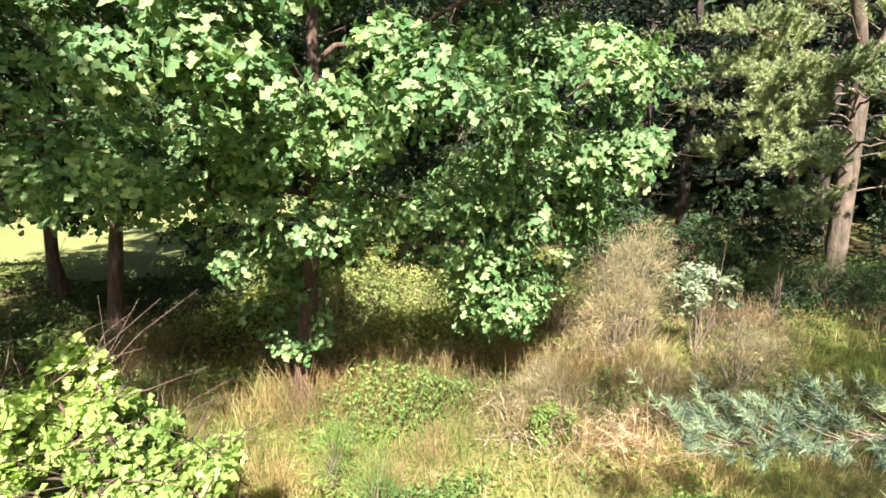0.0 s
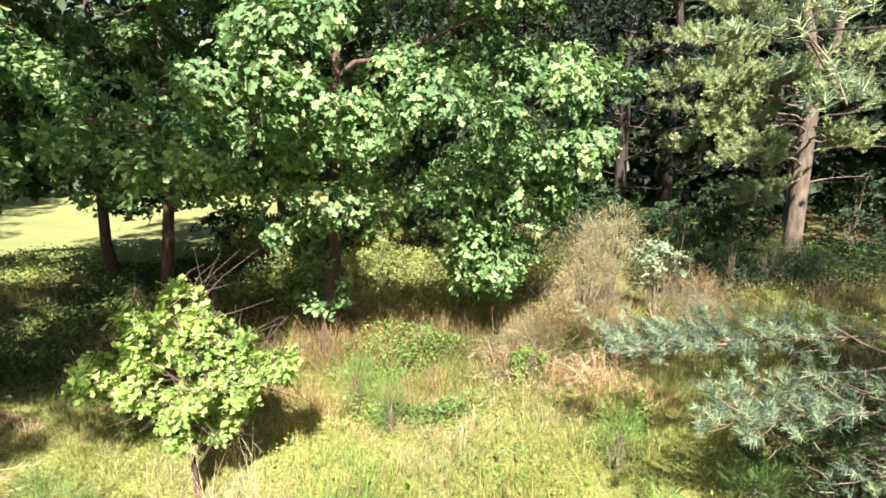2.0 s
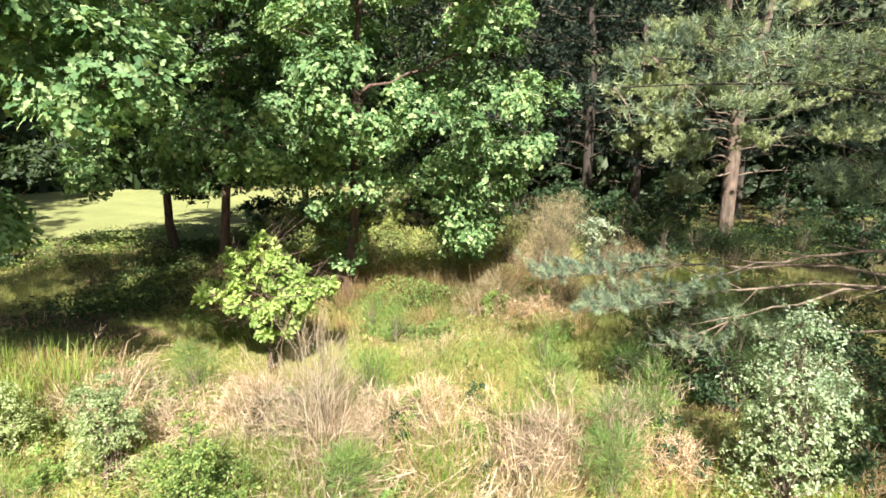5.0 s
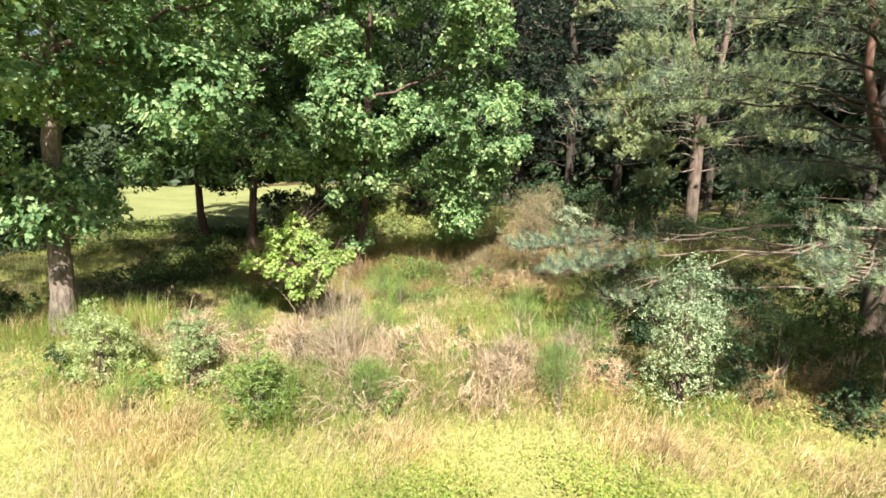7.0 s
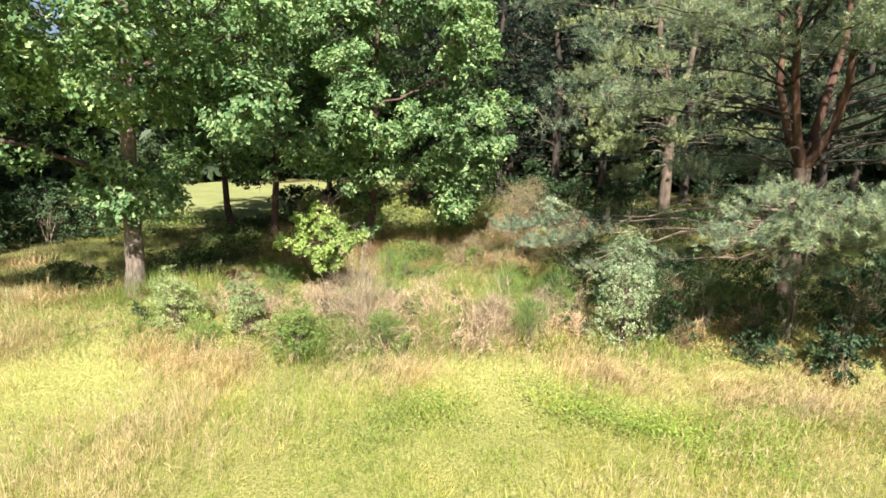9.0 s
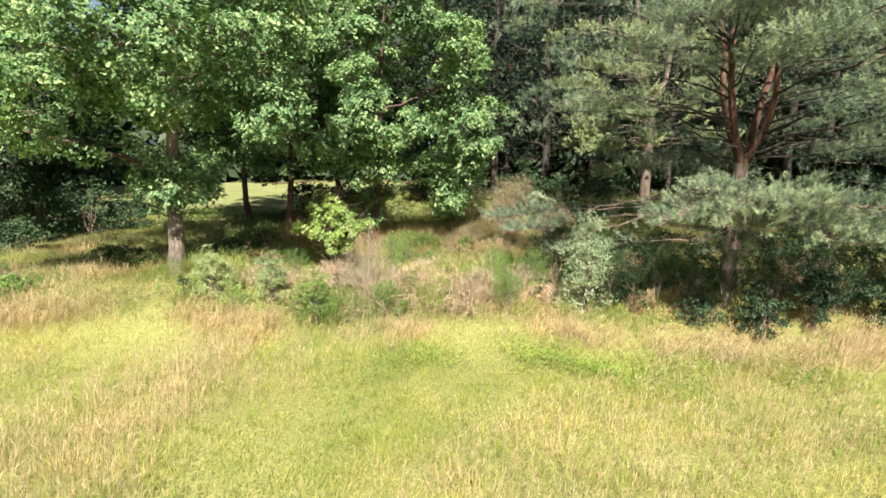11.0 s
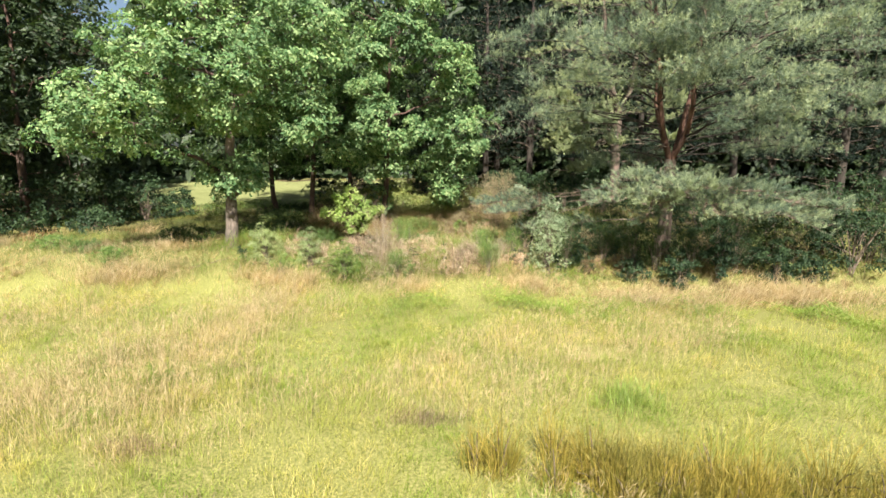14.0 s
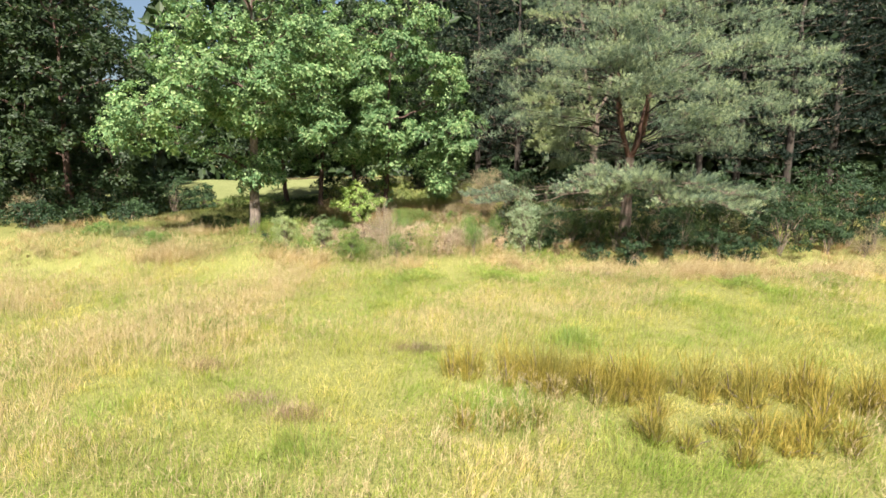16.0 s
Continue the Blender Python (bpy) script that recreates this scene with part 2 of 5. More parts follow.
def thing(name, at, label, category, group="", kind=""):
    ob = new(name)
    ob.empty_display_size = 0.2
    ob.location = at
    return tagged(ob, label, category, group, kind)


def height(x, y):
    """The lie of the land: level meadow, a bank along the wood's edge, then a gentle rise."""
    x, y = np.asarray(x, float), np.asarray(y, float)
    left = sstep(-3, -7, x)
    z = sstep(-2.1, 1.2, y) * (0.72 + 0.5 * left) + sstep(3, 15, y) * (0.85 - 0.5 * left)
    near = sstep(60, 40, np.hypot(x, y))
    return z + near * (0.05 * np.sin(0.9 * x + 1.3 * np.sin(0.5 * y)) + 0.04 * np.sin(1.7 * y + 0.8 * x) + 0.02 * np.sin(3.1 * x - 2.3 * y))


def on_ground(x, y, sink=0.03):
    return (x, y, float(height(x, y)) - sink)


def curve(p0, p1, p2, n):
    t = np.linspace(0, 1, n)[:, None]
    return (1 - t) ** 2 * p0 + 2 * t * (1 - t) * p1 + t * t * p2


def scatter_dirs(rng, n):
    return unit(rng.normal(size=(n, 3)))


OAK_LEAF = ((0, 0, 0), (0.3, 0.22, 0.04), (0.46, 0.1, 0.01), (0.72, 0.34, 0.06), (1.0, 0.03, -0.07), (0.72, -0.29, 0.04), (0.54, -0.11, 0.0), (0.34, -0.27, 0.05))
OAK_LEAF_FAR = ((0, 0, 0), (0.35, 0.22, 0.05), (0.72, 0.3, 0.04), (1.0, 0.0, -0.06), (0.7, -0.3, 0.04), (0.33, -0.2, 0.05))
SMALL_LEAF = ((0, 0, 0), (0.45, 0.26, 0.05), (1.0, 0, -0.05), (0.45, -0.26, 0.05))
TWIGLET = ((0, 0, 0), (0.5, 0.014, 0.09), (1.0, 0, -0.03), (0.5, -0.014, 0.09))


# ---- trees ----


def leaf_clumps(shape, rng, centers, axis, radius, leaves, outline, size, wild=0.0, jitter=0.3):
    """Rosettes of leaves on twig ends spread over the outer side of each clump."""
    per = 5 if wild else 7
    n_ros = max(1, leaves // per // len(centers))
    c = np.repeat(centers, n_ros, 0)
    r = np.repeat(radius, n_ros)[:, None]
    out = unit(np.repeat(axis, n_ros, 0))
    d = unit(scatter_dirs(rng, len(c)) + 0.5 * out + (0, 0, 0.45))
    tip = c + d * r * rng.uniform(0.5, 1.1, (len(c), 1)) ** 0.4 * (1.05, 1.05, 0.64)
    tip[:, 2] -= 0.12 * r[:, 0] * rng.random(len(c))
    p = np.repeat(tip, per, 0)
    if wild:
        face = unit(np.repeat(d, per, 0) + (0, 0, 0.7) + jitter * rng.normal(size=(len(p), 3)))
        along = np.cross(face, scatter_dirs(rng, len(p))) + (0.25 + wild) * np.repeat(d, per, 0) - (0, 0, 0.12 - 0.5 * wild)
        p = p + 0.05 * rng.normal(size=p.shape)
    else:
        # leaves set round the twig's end like a star, the lower ones hanging
        ax = unit(d + (0, 0, 0.35) + 0.35 * rng.normal(size=d.shape))
        u = unit(np.cross(ax, scatter_dirs(rng, len(ax))))
        v = np.repeat(np.cross(ax, u), per, 0)
        u, ax = np.repeat(u, per, 0), np.repeat(ax, per, 0)
        phi = (np.tile(np.arange(per), len(tip)) * 2.4 + rng.normal(0, 0.25, len(p)))[:, None]
        along = np.cos(phi) * u + np.sin(phi) * v + rng.uniform(-0.1, 0.6, (len(p), 1)) * ax - (0, 0, 0.1)
        face = unit(ax + jitter * rng.normal(size=p.shape))
        p = p + size * 0.3 * rng.normal(size=p.shape) - ax * size * rng.uniform(0, 1.2, (len(p), 1))
    shape.blades(outline, p, along, face, size * rng.uniform(0.65, 1.25, len(p)))


def oak_tree(at, label, rng_seed, trunk_r, tall, blobs, clumps, leaves, outline, size, leaf_mat, bark_mat, lean=(0, 0), n_limbs=12, low=0.28, skirt=0, name="oak_tree", skirt_z=(0.9, 2.3), clump=1.0, burls=(), sun_gaps=()):
    """A trunk with limbs that reach into a crown made of many leaf clumps. blobs: the crown's rounded masses, seen from the foot of the trunk."""
    rng = np.random.default_rng(rng_seed)
    tree = thing(name, at, label, "tree", "trees at the wood's edge")
    hs = np.linspace(0, 1, 12)
    wig = np.cumsum(rng.normal(0, 0.035, (12, 2)), 0) * tall / 10
    spine = np.column_stack((lean[0] * hs + wig[:, 0], lean[1] * hs + wig[:, 1], hs * tall * 0.82))
    spine -= spine[0]
    rad = trunk_r * (1 - 0.86 * hs ** 0.9)
    zz = np.array([-0.15, 0.0, 0.12, 0.3, 0.6])
    foot = np.column_stack((np.interp(zz, spine[:, 2], spine[:, 0]), np.interp(zz, spine[:, 2], spine[:, 1]), zz))
    pts = np.vstack((foot, spine[1:]))
    radii = np.concatenate((trunk_r * np.array([1.55, 1.35, 1.16, 1.05, 1.0]), rad[1:]))
    fine = np.linspace(0, 1, 40)
    at_h = np.interp(fine, np.linspace(0, 1, len(pts)), np.arange(len(pts)))
    pts = np.column_stack([np.interp(at_h, np.arange(len(pts)), pts[:, k]) for k in range(3)])
    radii = np.interp(at_h, np.arange(len(radii)), radii)
    trunk = part("trunk", Shape().tube(pts, radii, 18, 0.055, rng), bark_mat, tree, "", True)
    for bz, ba, br in burls:
        b = np.array((np.interp(bz, pts[:, 2], pts[:, 0]), np.interp(bz, pts[:, 2], pts[:, 1]), bz)) + trunk_r * 0.8 * np.array((np.cos(ba), np.sin(ba), 0))
        k = np.linspace(-1, 1, 7)
        part("burl", Shape().tube(b + np.outer(k * br, (0.1, 0.0, 1.0)), br * np.sqrt(np.maximum(0.02, 1 - k * k)), 10, 0.1, rng), bark_mat, trunk, "knobbly burl", True)
    # clump centres
    cents, axes = [], []
    vol = np.array([(b[3] * b[4] + b[3] * b[5] + b[4] * b[5]) for b in blobs])
    for b, k in zip(blobs, np.maximum(13, (clumps * vol / vol.sum()).astype(int))):
        c0, r0 = np.array(b[:3]), np.array(b[3:])
        d = scatter_dirs(rng, k)
        q = c0 + d * r0 * rng.uniform(0.5, 1.02, (k, 1)) ** 0.6
        cents.append(q)
        axes.append(d)
    cents, axes = np.vstack(cents), np.vstack(axes)
    inside = np.zeros(len(cents), bool)
    for b in blobs:
        inside |= np.linalg.norm((cents - b[:3]) / b[3:], axis=1) < 0.45
    inside |= (cents[:, 1] > 1.4) & (rng.random(len(cents)) < 0.3)
    # openings added in the crown along the sun's way, to light the ground behind
    for gx, gy, gz, gr in sun_gaps:
        off = cents - (gx, gy, gz)
        away = off - (off @ np.array(sun_dir))[:, None] * np.array(sun_dir)
        inside |= np.linalg.norm(away, axis=1) < gr
    cents, axes = cents[~inside], axes[~inside]
    radius = clump * rng.uniform(0.5, 1.1, len(cents)) * (vol.mean() / 30) ** 0.25
    # limbs
    order = rng.permutation(len(cents))
    ang = np.arctan2(cents[:, 1], cents[:, 0])
    ends = []
    for i in range(n_limbs):
        want = (i * 2.4) % (2 * np.pi) - np.pi
        hz = tall * (low + (0.92 - low) * (i + 0.5) / n_limbs)
        cost = np.abs((ang - want + np.pi) % (2 * np.pi) - np.pi) * 1.2 + np.abs(cents[:, 2] - hz - 0.06 * tall) / 1.2 - 0.15 * np.hypot(cents[:, 0], cents[:, 1])
        ends.append(int(np.argmin(cost)))
    limb_pts, shapes = [], []
    for e in ends:
        tgt = cents[e]
        z0 = max(low * tall * 0.75, min(tgt[2] - 0.3 * np.hypot(tgt[0], tgt[1]), tall * 0.75))
        s = np.array([np.interp(z0, spine[:, 2], spine[:, 0]), np.interp(z0, spine[:, 2], spine[:, 1]), z0])
        mid = (s + tgt) / 2 + (0, 0, 0.12 * np.linalg.norm(tgt - s)) + rng.normal(0, 0.2, 3)
        c = curve(s, mid, tgt, 10) + np.vstack(([0, 0, 0], rng.normal(0, 0.05, (9, 3))))
        r0 = trunk_r * 0.33 * (1 - 0.4 * z0 / tall)
        limb_pts.append(c)
        shapes.append(Shape().tube(c, np.linspace(r0, 0.018, 10), 8, 0.05, rng))
    every = np.vstack(limb_pts)
    which = np.repeat(np.arange(len(ends)), 10)
    twigs = Shape()
    todo = sorted(order, key=lambda i: float(np.min(np.linalg.norm(every - cents[i], axis=1))))
    for i in todo:
        c = cents[i]
        j = int(np.argmin(np.linalg.norm(every - c, axis=1) + 0.3 * np.maximum(0, every[:, 2] - c[2])))
        s, k = every[j], which[j]
        b = curve(s, (s + c) / 2 + rng.normal(0, 0.1, 3) + (0, 0, 0.08), c, 5)
        twigs.tube(b, np.linspace(0.022, 0.007, 5), 4)
        every, which = np.vstack((every, b[2:])), np.concatenate((which, [k] * 3))
        for _ in range(2):
            e = c + rng.normal(0, 0.35, 3)
            twigs.tube(np.array((b[3], (b[3] + e) / 2 + rng.normal(0, 0.05, 3), e)), (0.009, 0.006, 0.003), 3)
    for s in shapes:
        part("limb", s, M_BARK_RED, tree, "", True)
    tagged(part("twig_mass", twigs, M_BARK_RED, tree, "", True), kind="stuff")
    crown = Shape()
    leaf_clumps(crown, rng, cents, axes, radius, leaves, outline, size)
    if skirt:
        # sprouts of leaves straight from the trunk
        k = np.column_stack((rng.normal(0, 0.26, skirt // 25), rng.normal(0, 0.26, skirt // 25), rng.uniform(*skirt_z, skirt // 25)))
        leaf_clumps(crown, rng, k, unit(k * (1, 1, 0.01)), np.full(len(k), 0.25), skirt, outline, size)
    part("crown", crown, leaf_mat, tree)
    return tree


def pine_sprays(rng, curves, tmin, step, reach, tufts):
    """Side shoots along the outer part of each limb; gives the tufts' places and axes, and the shoots."""
    P, A, shoots = [], [], []
    for c in curves:
        L = np.linalg.norm(np.diff(c, axis=0), axis=1).sum()
        n = max(4, int(L * (1 - tmin) / step))
        for i in range(n):
            t = tmin + (1 - tmin) * ((i + rng.random()) / n) ** 0.7
            f = t * (len(c) - 1)
            j = min(int(f), len(c) - 2)
            p = c[j] + (c[j + 1] - c[j]) * (f - j)
            d = unit(c[j + 1] - c[j])
            side = unit(np.cross(d, UP)) * (1 if rng.random() < 0.5 else -1)
            s = unit(d * 0.75 + side * rng.uniform(0.3, 1.1) + UP * rng.uniform(-0.15, 0.45))
            ln = reach * rng.uniform(0.5, 1.2) * (1.15 - 0.6 * t)
            e = p + s * ln + UP * 0.12 * ln
            shoots.append((p, p + s * ln * 0.5, e))
            for u in np.linspace(0.35, 1.0, tufts):
                P.append(p + (e - p) * u + rng.normal(0, 0.05, 3))
                A.append(unit(s * 0.7 + UP * rng.uniform(0.3, 1.1) + rng.normal(0, 0.3, 3)))
        P.append(c[-1])
        A.append(unit(c[-1] - c[-2]))
    return np.array(P), np.array(A), shoots


def needles(shape, rng, P, A, per, long, wide, brush):
    """Bottle brushes: needles all along a shoot of that length, swept towards its tip."""
    n = len(P) * per
    p, a = np.repeat(P, per, 0), np.repeat(A, per, 0)
    q = unit(np.cross(a, scatter_dirs(rng, n)))
    t = rng.random((n, 1))
    d = unit(a * (0.35 + 1.2 * t * t) + q)
    p = p + a * t * brush * np.repeat(rng.uniform(0.7, 1.25, (len(P), 1)), per, 0)
    w = unit(np.cross(d, scatter_dirs(rng, n)))
    ln = long * rng.uniform(0.75, 1.2, (n, 1))
    v = np.stack((p - w * wide / 2, p + w * wide / 2, p + d * ln), 1).reshape(-1, 3)
    shape.add(v, np.arange(n * 3).reshape(-1, 3))


def needle_tiers(rng, tiers):
    """Boughs in uneven tiers, each a flat fan of needle cushions. tiers: height, reach and number of boughs, and the arc that they fill; a side is left open low down, where the stems show. Gives the cushions' centres, outward ways and sizes, and the boughs' tips."""
    cents, axes, tips = [], [], []
    for z, reach, n, arc in tiers:
        turn = rng.uniform(0, 6.28) if arc > 3 else -2.0 - arc + arc / n
        for i in range(n):
            a = turn + i * 2 * arc / n + rng.normal(0, 0.15)
            off = abs((a + 2.0 + np.pi) % (2 * np.pi) - np.pi)
            if z < 6.3 and off < 0.45:
                continue
            back = 0.52 if 0.9 < a % (2 * np.pi) < 2.95 else 1.0
            L, d = reach * back * rng.uniform(0.75, 1.1), np.array((np.cos(a), np.sin(a), 0.0))
            side, zt = np.array((-d[1], d[0], 0.0)), z + rng.normal(0, 0.2)
            for k in range(12):
                t = 1.0 if k == 0 else rng.uniform(0.14, 1.0) ** 0.5
                w = rng.normal(0, 0.15) * L * (1.25 - t) if k else 0.0
                cents.append(d * L * t + side * w + UP * (zt + 0.16 * L * t - 0.014 * (L * t) ** 2 - 0.25 * abs(w) + rng.normal(0, 0.1)))
                axes.append(unit(d + side * 0.25 * w))
            tips.append(cents[-12])
    return np.array(cents), np.array(axes), rng.uniform(0.34, 0.64, len(cents)), tips


def pine_tree(at, label, rng_seed, trunk_r, tall, fork, stems, limbs, spread, low, per, long, wide, step, tufts, needle_mat, extra=(), tmin=0.35, reach=0.8, group="pines", upper=M_BARK_PINE_UP, dead=6, flat=0.1, name="pine_tree", bare=(), brush=0.28, fluff=0.5, sun_gaps=(), tiers=()):
    """A rough trunk that may fork into ruddy stems, tiers of limbs with needle sprays, and bare dead branches. extra: limb ends seen from the foot."""
    rng = np.random.default_rng(rng_seed)
    tree = thing(name, at, label, "tree", group)
    base = np.array([[0, 0, -0.2], [0, 0, 0.1], [0.02, 0, 0.5], [0.03, 0.02, fork * 0.55], [0.05, 0.0, fork]])
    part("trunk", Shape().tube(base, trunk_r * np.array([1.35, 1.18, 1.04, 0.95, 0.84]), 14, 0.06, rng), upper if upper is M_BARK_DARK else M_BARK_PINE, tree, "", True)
    lines = []
    for i in range(stems):
        a = i * 2 * np.pi / stems + 0.5
        out = np.array((np.cos(a), np.sin(a), 0)) * (tall * (0.12 if tiers else 0.13) if stems > 1 else 0.0)
        t = np.linspace(0, 1, 9)[:, None]
        c = base[-1] * (1, 1, 1) + out * np.sqrt(t) + UP * (tall - fork) * t * rng.uniform(0.88, 1.0) - (0, 0, 0.12) + np.vstack(([0, 0, 0], rng.normal(0, 0.07, (8, 3))))
        r = trunk_r * (0.8 if stems == 1 else 0.95 / math.sqrt(stems)) * (1 - 0.9 * t[:, 0])
        part("stem", Shape().tube(c, r, 10, 0.05, rng), upper, tree, "ruddy peeling upper stem" if upper is M_BARK_PINE_UP else "", True)
        lines.append(c)
    if tiers:
        cents, axes, sizes, tips = needle_tiers(rng, tiers)
        limbs = len(tips)
    curves = []
    for i in range(limbs):
        if tiers:
            e = tips[i]
            c = lines[int(np.argmin([np.linalg.norm(k[4, :2] - e[:2]) for k in lines]))]
            z = min(max(low, e[2] - rng.uniform(0.3, 1.0)), tall * 0.93)
            s = np.array([np.interp(z, c[:, 2], c[:, k]) for k in (0, 1)] + [z])
            m = (s + e) / 2 + UP * 0.08 * np.linalg.norm(e - s) + rng.normal(0, 0.15, 3)
            curves.append(curve(s, m, e, 8) + np.vstack(([0, 0, 0], rng.normal(0, 0.06, (7, 3)))))
            continue
        c = lines[i % stems]
        z = low + (tall * 0.97 - low) * ((i + rng.random()) / limbs) ** 0.95
        s = np.array([np.interp(z, c[:, 2], c[:, 0]), np.interp(z, c[:, 2], c[:, 1]), max(z, c[0, 2])]) if z > fork else np.array((0.03, 0.0, z))
        a = i * 2.4 + rng.uniform(-0.5, 0.5)
        u = (z - low) / (tall - low)
        L = spread * (0.75 + 0.5 * np.sin(np.pi * min(1, u + 0.25))) * (1 - 0.72 * u ** 2.2) * rng.uniform(0.7, 1.1)
        d = np.array((np.cos(a), np.sin(a), 0))
        e = s + d * L + UP * L * rng.uniform(-0.05, 0.28)
        m = s + d * L * 0.5 + UP * L * (flat + rng.uniform(-0.1, 0.1)) + rng.normal(0, 0.15, 3)
        curves.append(curve(s, m, e, 8) + np.vstack(([0, 0, 0], rng.normal(0, 0.04, (7, 3)))))
    for e, sag, z0 in extra:
        e = np.array(e, float)
        s = np.array((0.04, 0.0, z0))
        m = (s + e) / 2 + UP * sag + rng.normal(0, 0.1, 3)
        curves.append(curve(s, m, e, 12) + np.vstack(([0, 0, 0], np.cumsum(rng.normal(0, 0.075, (11, 3)), 0))))
    if tiers:
        every, shoots = np.vstack(curves[:limbs]), []
        for c in cents:
            j = int(np.argmin(np.linalg.norm(every - c, axis=1)))
            shoots.append((every[j], (every[j] + c) / 2 + rng.normal(0, 0.12, 3), c))
        k = np.repeat(np.arange(len(cents)), 20)
        d = unit(scatter_dirs(rng, len(k)) + 0.45 * axes[k] + 0.35 * UP)
        P = cents[k] + d * (sizes[k] * rng.uniform(0.35, 1.1, len(k)) ** 0.6)[:, None] * (1.15, 1.15, 0.38) - (0, 0, 0.12) * rng.random((len(k), 1))
        A = unit(0.7 * d + rng.uniform(0.3, 0.9, (len(k), 1)) * UP + rng.normal(0, 0.25, d.shape))
    else:
        P, A, shoots = pine_sprays(rng, [c for c in curves[:limbs] if c[0, 2] < fork + 2.5], tmin, step, reach, tufts)
    high = [c for c in curves[:limbs] if c[0, 2] >= fork + 2.5 and not tiers]
    if high:
        P2, A2, more = pine_sprays(rng, high, 0.3 * tmin, step, reach, tufts)
        P, A, shoots = np.vstack((P, P2)), np.vstack((A, A2)), shoots + more
    # tufts thinned along the sun's way, an opening added to light the clearing
    for gx, gy, gz, gr in sun_gaps:
        off = P - (gx, gy, gz)
        away = np.linalg.norm(off - (off @ np.array(sun_dir))[:, None] * np.array(sun_dir), axis=1)
        keep = (away > gr) | (rng.random(len(P)) < 0.32)
        P, A = P[keep], A[keep]
    if extra:
        sets = [pine_sprays(rng, [c], 0.64 if abs(e[0][0]) > 5 else 0.5, step * (0.5 if abs(e[0][0]) > 5 else 0.45), reach * (1.0 if abs(e[0][0]) > 5 else 1.2), tufts) for c, e in zip(curves[limbs:], extra)]
        Q, B = np.vstack([k[0] for k in sets]), np.vstack([k[1] for k in sets])
        more = [s for k in sets for s in k[2]]
        shoots = shoots + more
        for c, e in zip(curves[limbs:], extra):
            for j in (3, 4, 5, 6, 7, 8) if abs(e[0][0]) > 5 else ():
                d = unit(c[j + 1] - c[j] + rng.normal(0, 0.35, 3)) * rng.uniform(0.3, 0.75)
                shoots.append((c[j], c[j] + d * 0.5 + rng.normal(0, 0.04, 3), c[j] + d - (0, 0, rng.uniform(0, 0.25))))
    wood = [Shape().tube(c, np.linspace((0.034 if i < limbs else 0.034) * trunk_r / 0.25, 0.01, len(c)), 6, 0.05, rng) for i, c in enumerate(curves)]
    twigs = Shape()
    for s in shoots:
        twigs.tube(np.array(s), (0.012, 0.009, 0.004), 3)
    tagged(part("twig_mass", twigs, M_TWIG, tree, "", True), kind="stuff")
    for i, w in enumerate(wood):
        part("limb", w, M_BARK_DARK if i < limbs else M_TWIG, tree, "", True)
    for e, sag, z0 in bare:
        e, s = np.array(e, float), np.array((0.04, 0.0, z0))
        c = curve(s, (s + e) / 2 + UP * sag, e, 16) + np.vstack(([0, 0, 0], rng.normal(0, 0.035, (15, 3))))
        w = Shape().tube(c, np.linspace(0.04, 0.01, 16), 7, 0.05, rng)
        for j in (6, 8, 10, 12, 13, 14):
            d = unit(c[j + 1] - c[j]) + rng.normal(0, 0.55, 3)
            w.tube(np.array((c[j], c[j] + d * 0.35, c[j] + d * 0.6 + rng.normal(0, 0.1, 3))), (0.016, 0.01, 0.004), 4)
        part("bare_branch", w, M_TWIG, tree, "long bare grey-brown branch", True)
    for i in range(dead):
        a = rng.uniform(0, 6.28)
        s = np.array((0.03, 0, rng.uniform(1.2, fork + 1.0)))
        e = s + np.array((np.cos(a), np.sin(a), rng.uniform(-0.25, 0.25))) * rng.uniform(1.2, 2.8)
        c = curve(s, (s + e) / 2 + rng.normal(0, 0.2, 3), e, 7)
        w = Shape().tube(c, np.linspace(0.03, 0.006, 7), 5)
        for j in (3, 4, 5):
            w.tube(np.array((c[j], c[j] + rng.normal(0, 0.25, 3), c[j] + rng.normal(0, 0.45, 3))), (0.01, 0.007, 0.003), 3)
        part("dead_branch", w, M_TWIG, tree, "bare grey dead branch", True)
    f = Shape()
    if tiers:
        # tufts turned up and sunward; their paler needles stand for sunlight
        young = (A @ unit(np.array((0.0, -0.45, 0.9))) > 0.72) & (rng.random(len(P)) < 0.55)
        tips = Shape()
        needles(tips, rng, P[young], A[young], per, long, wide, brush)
        part("sunlit_tufts", tips, M_PINE_LIT, tree, "pale green tufts with sunlight put in their colour")
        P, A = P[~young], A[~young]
    needles(f, rng, P, A, per, long, wide, brush)
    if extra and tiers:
        # half the bough tufts, at random, get the same painted-in sunlight
        lit_one = rng.random(len(Q)) < 0.5
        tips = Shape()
        needles(tips, rng, Q[lit_one], B[lit_one], int(per * 2.6), long * 0.9, wide * fluff, brush)
        part("sunlit_tufts", tips, M_PINE_LIT, tree, "pale green bough tufts with sunlight put in their colour")
        Q, B = Q[~lit_one], B[~lit_one]
    if extra:
        needles(f, rng, Q, B, int(per * 2.6), long * 0.9, wide * fluff, brush)
    part("crown", f, needle_mat, tree)
    return tree


# ---- shrubs ----


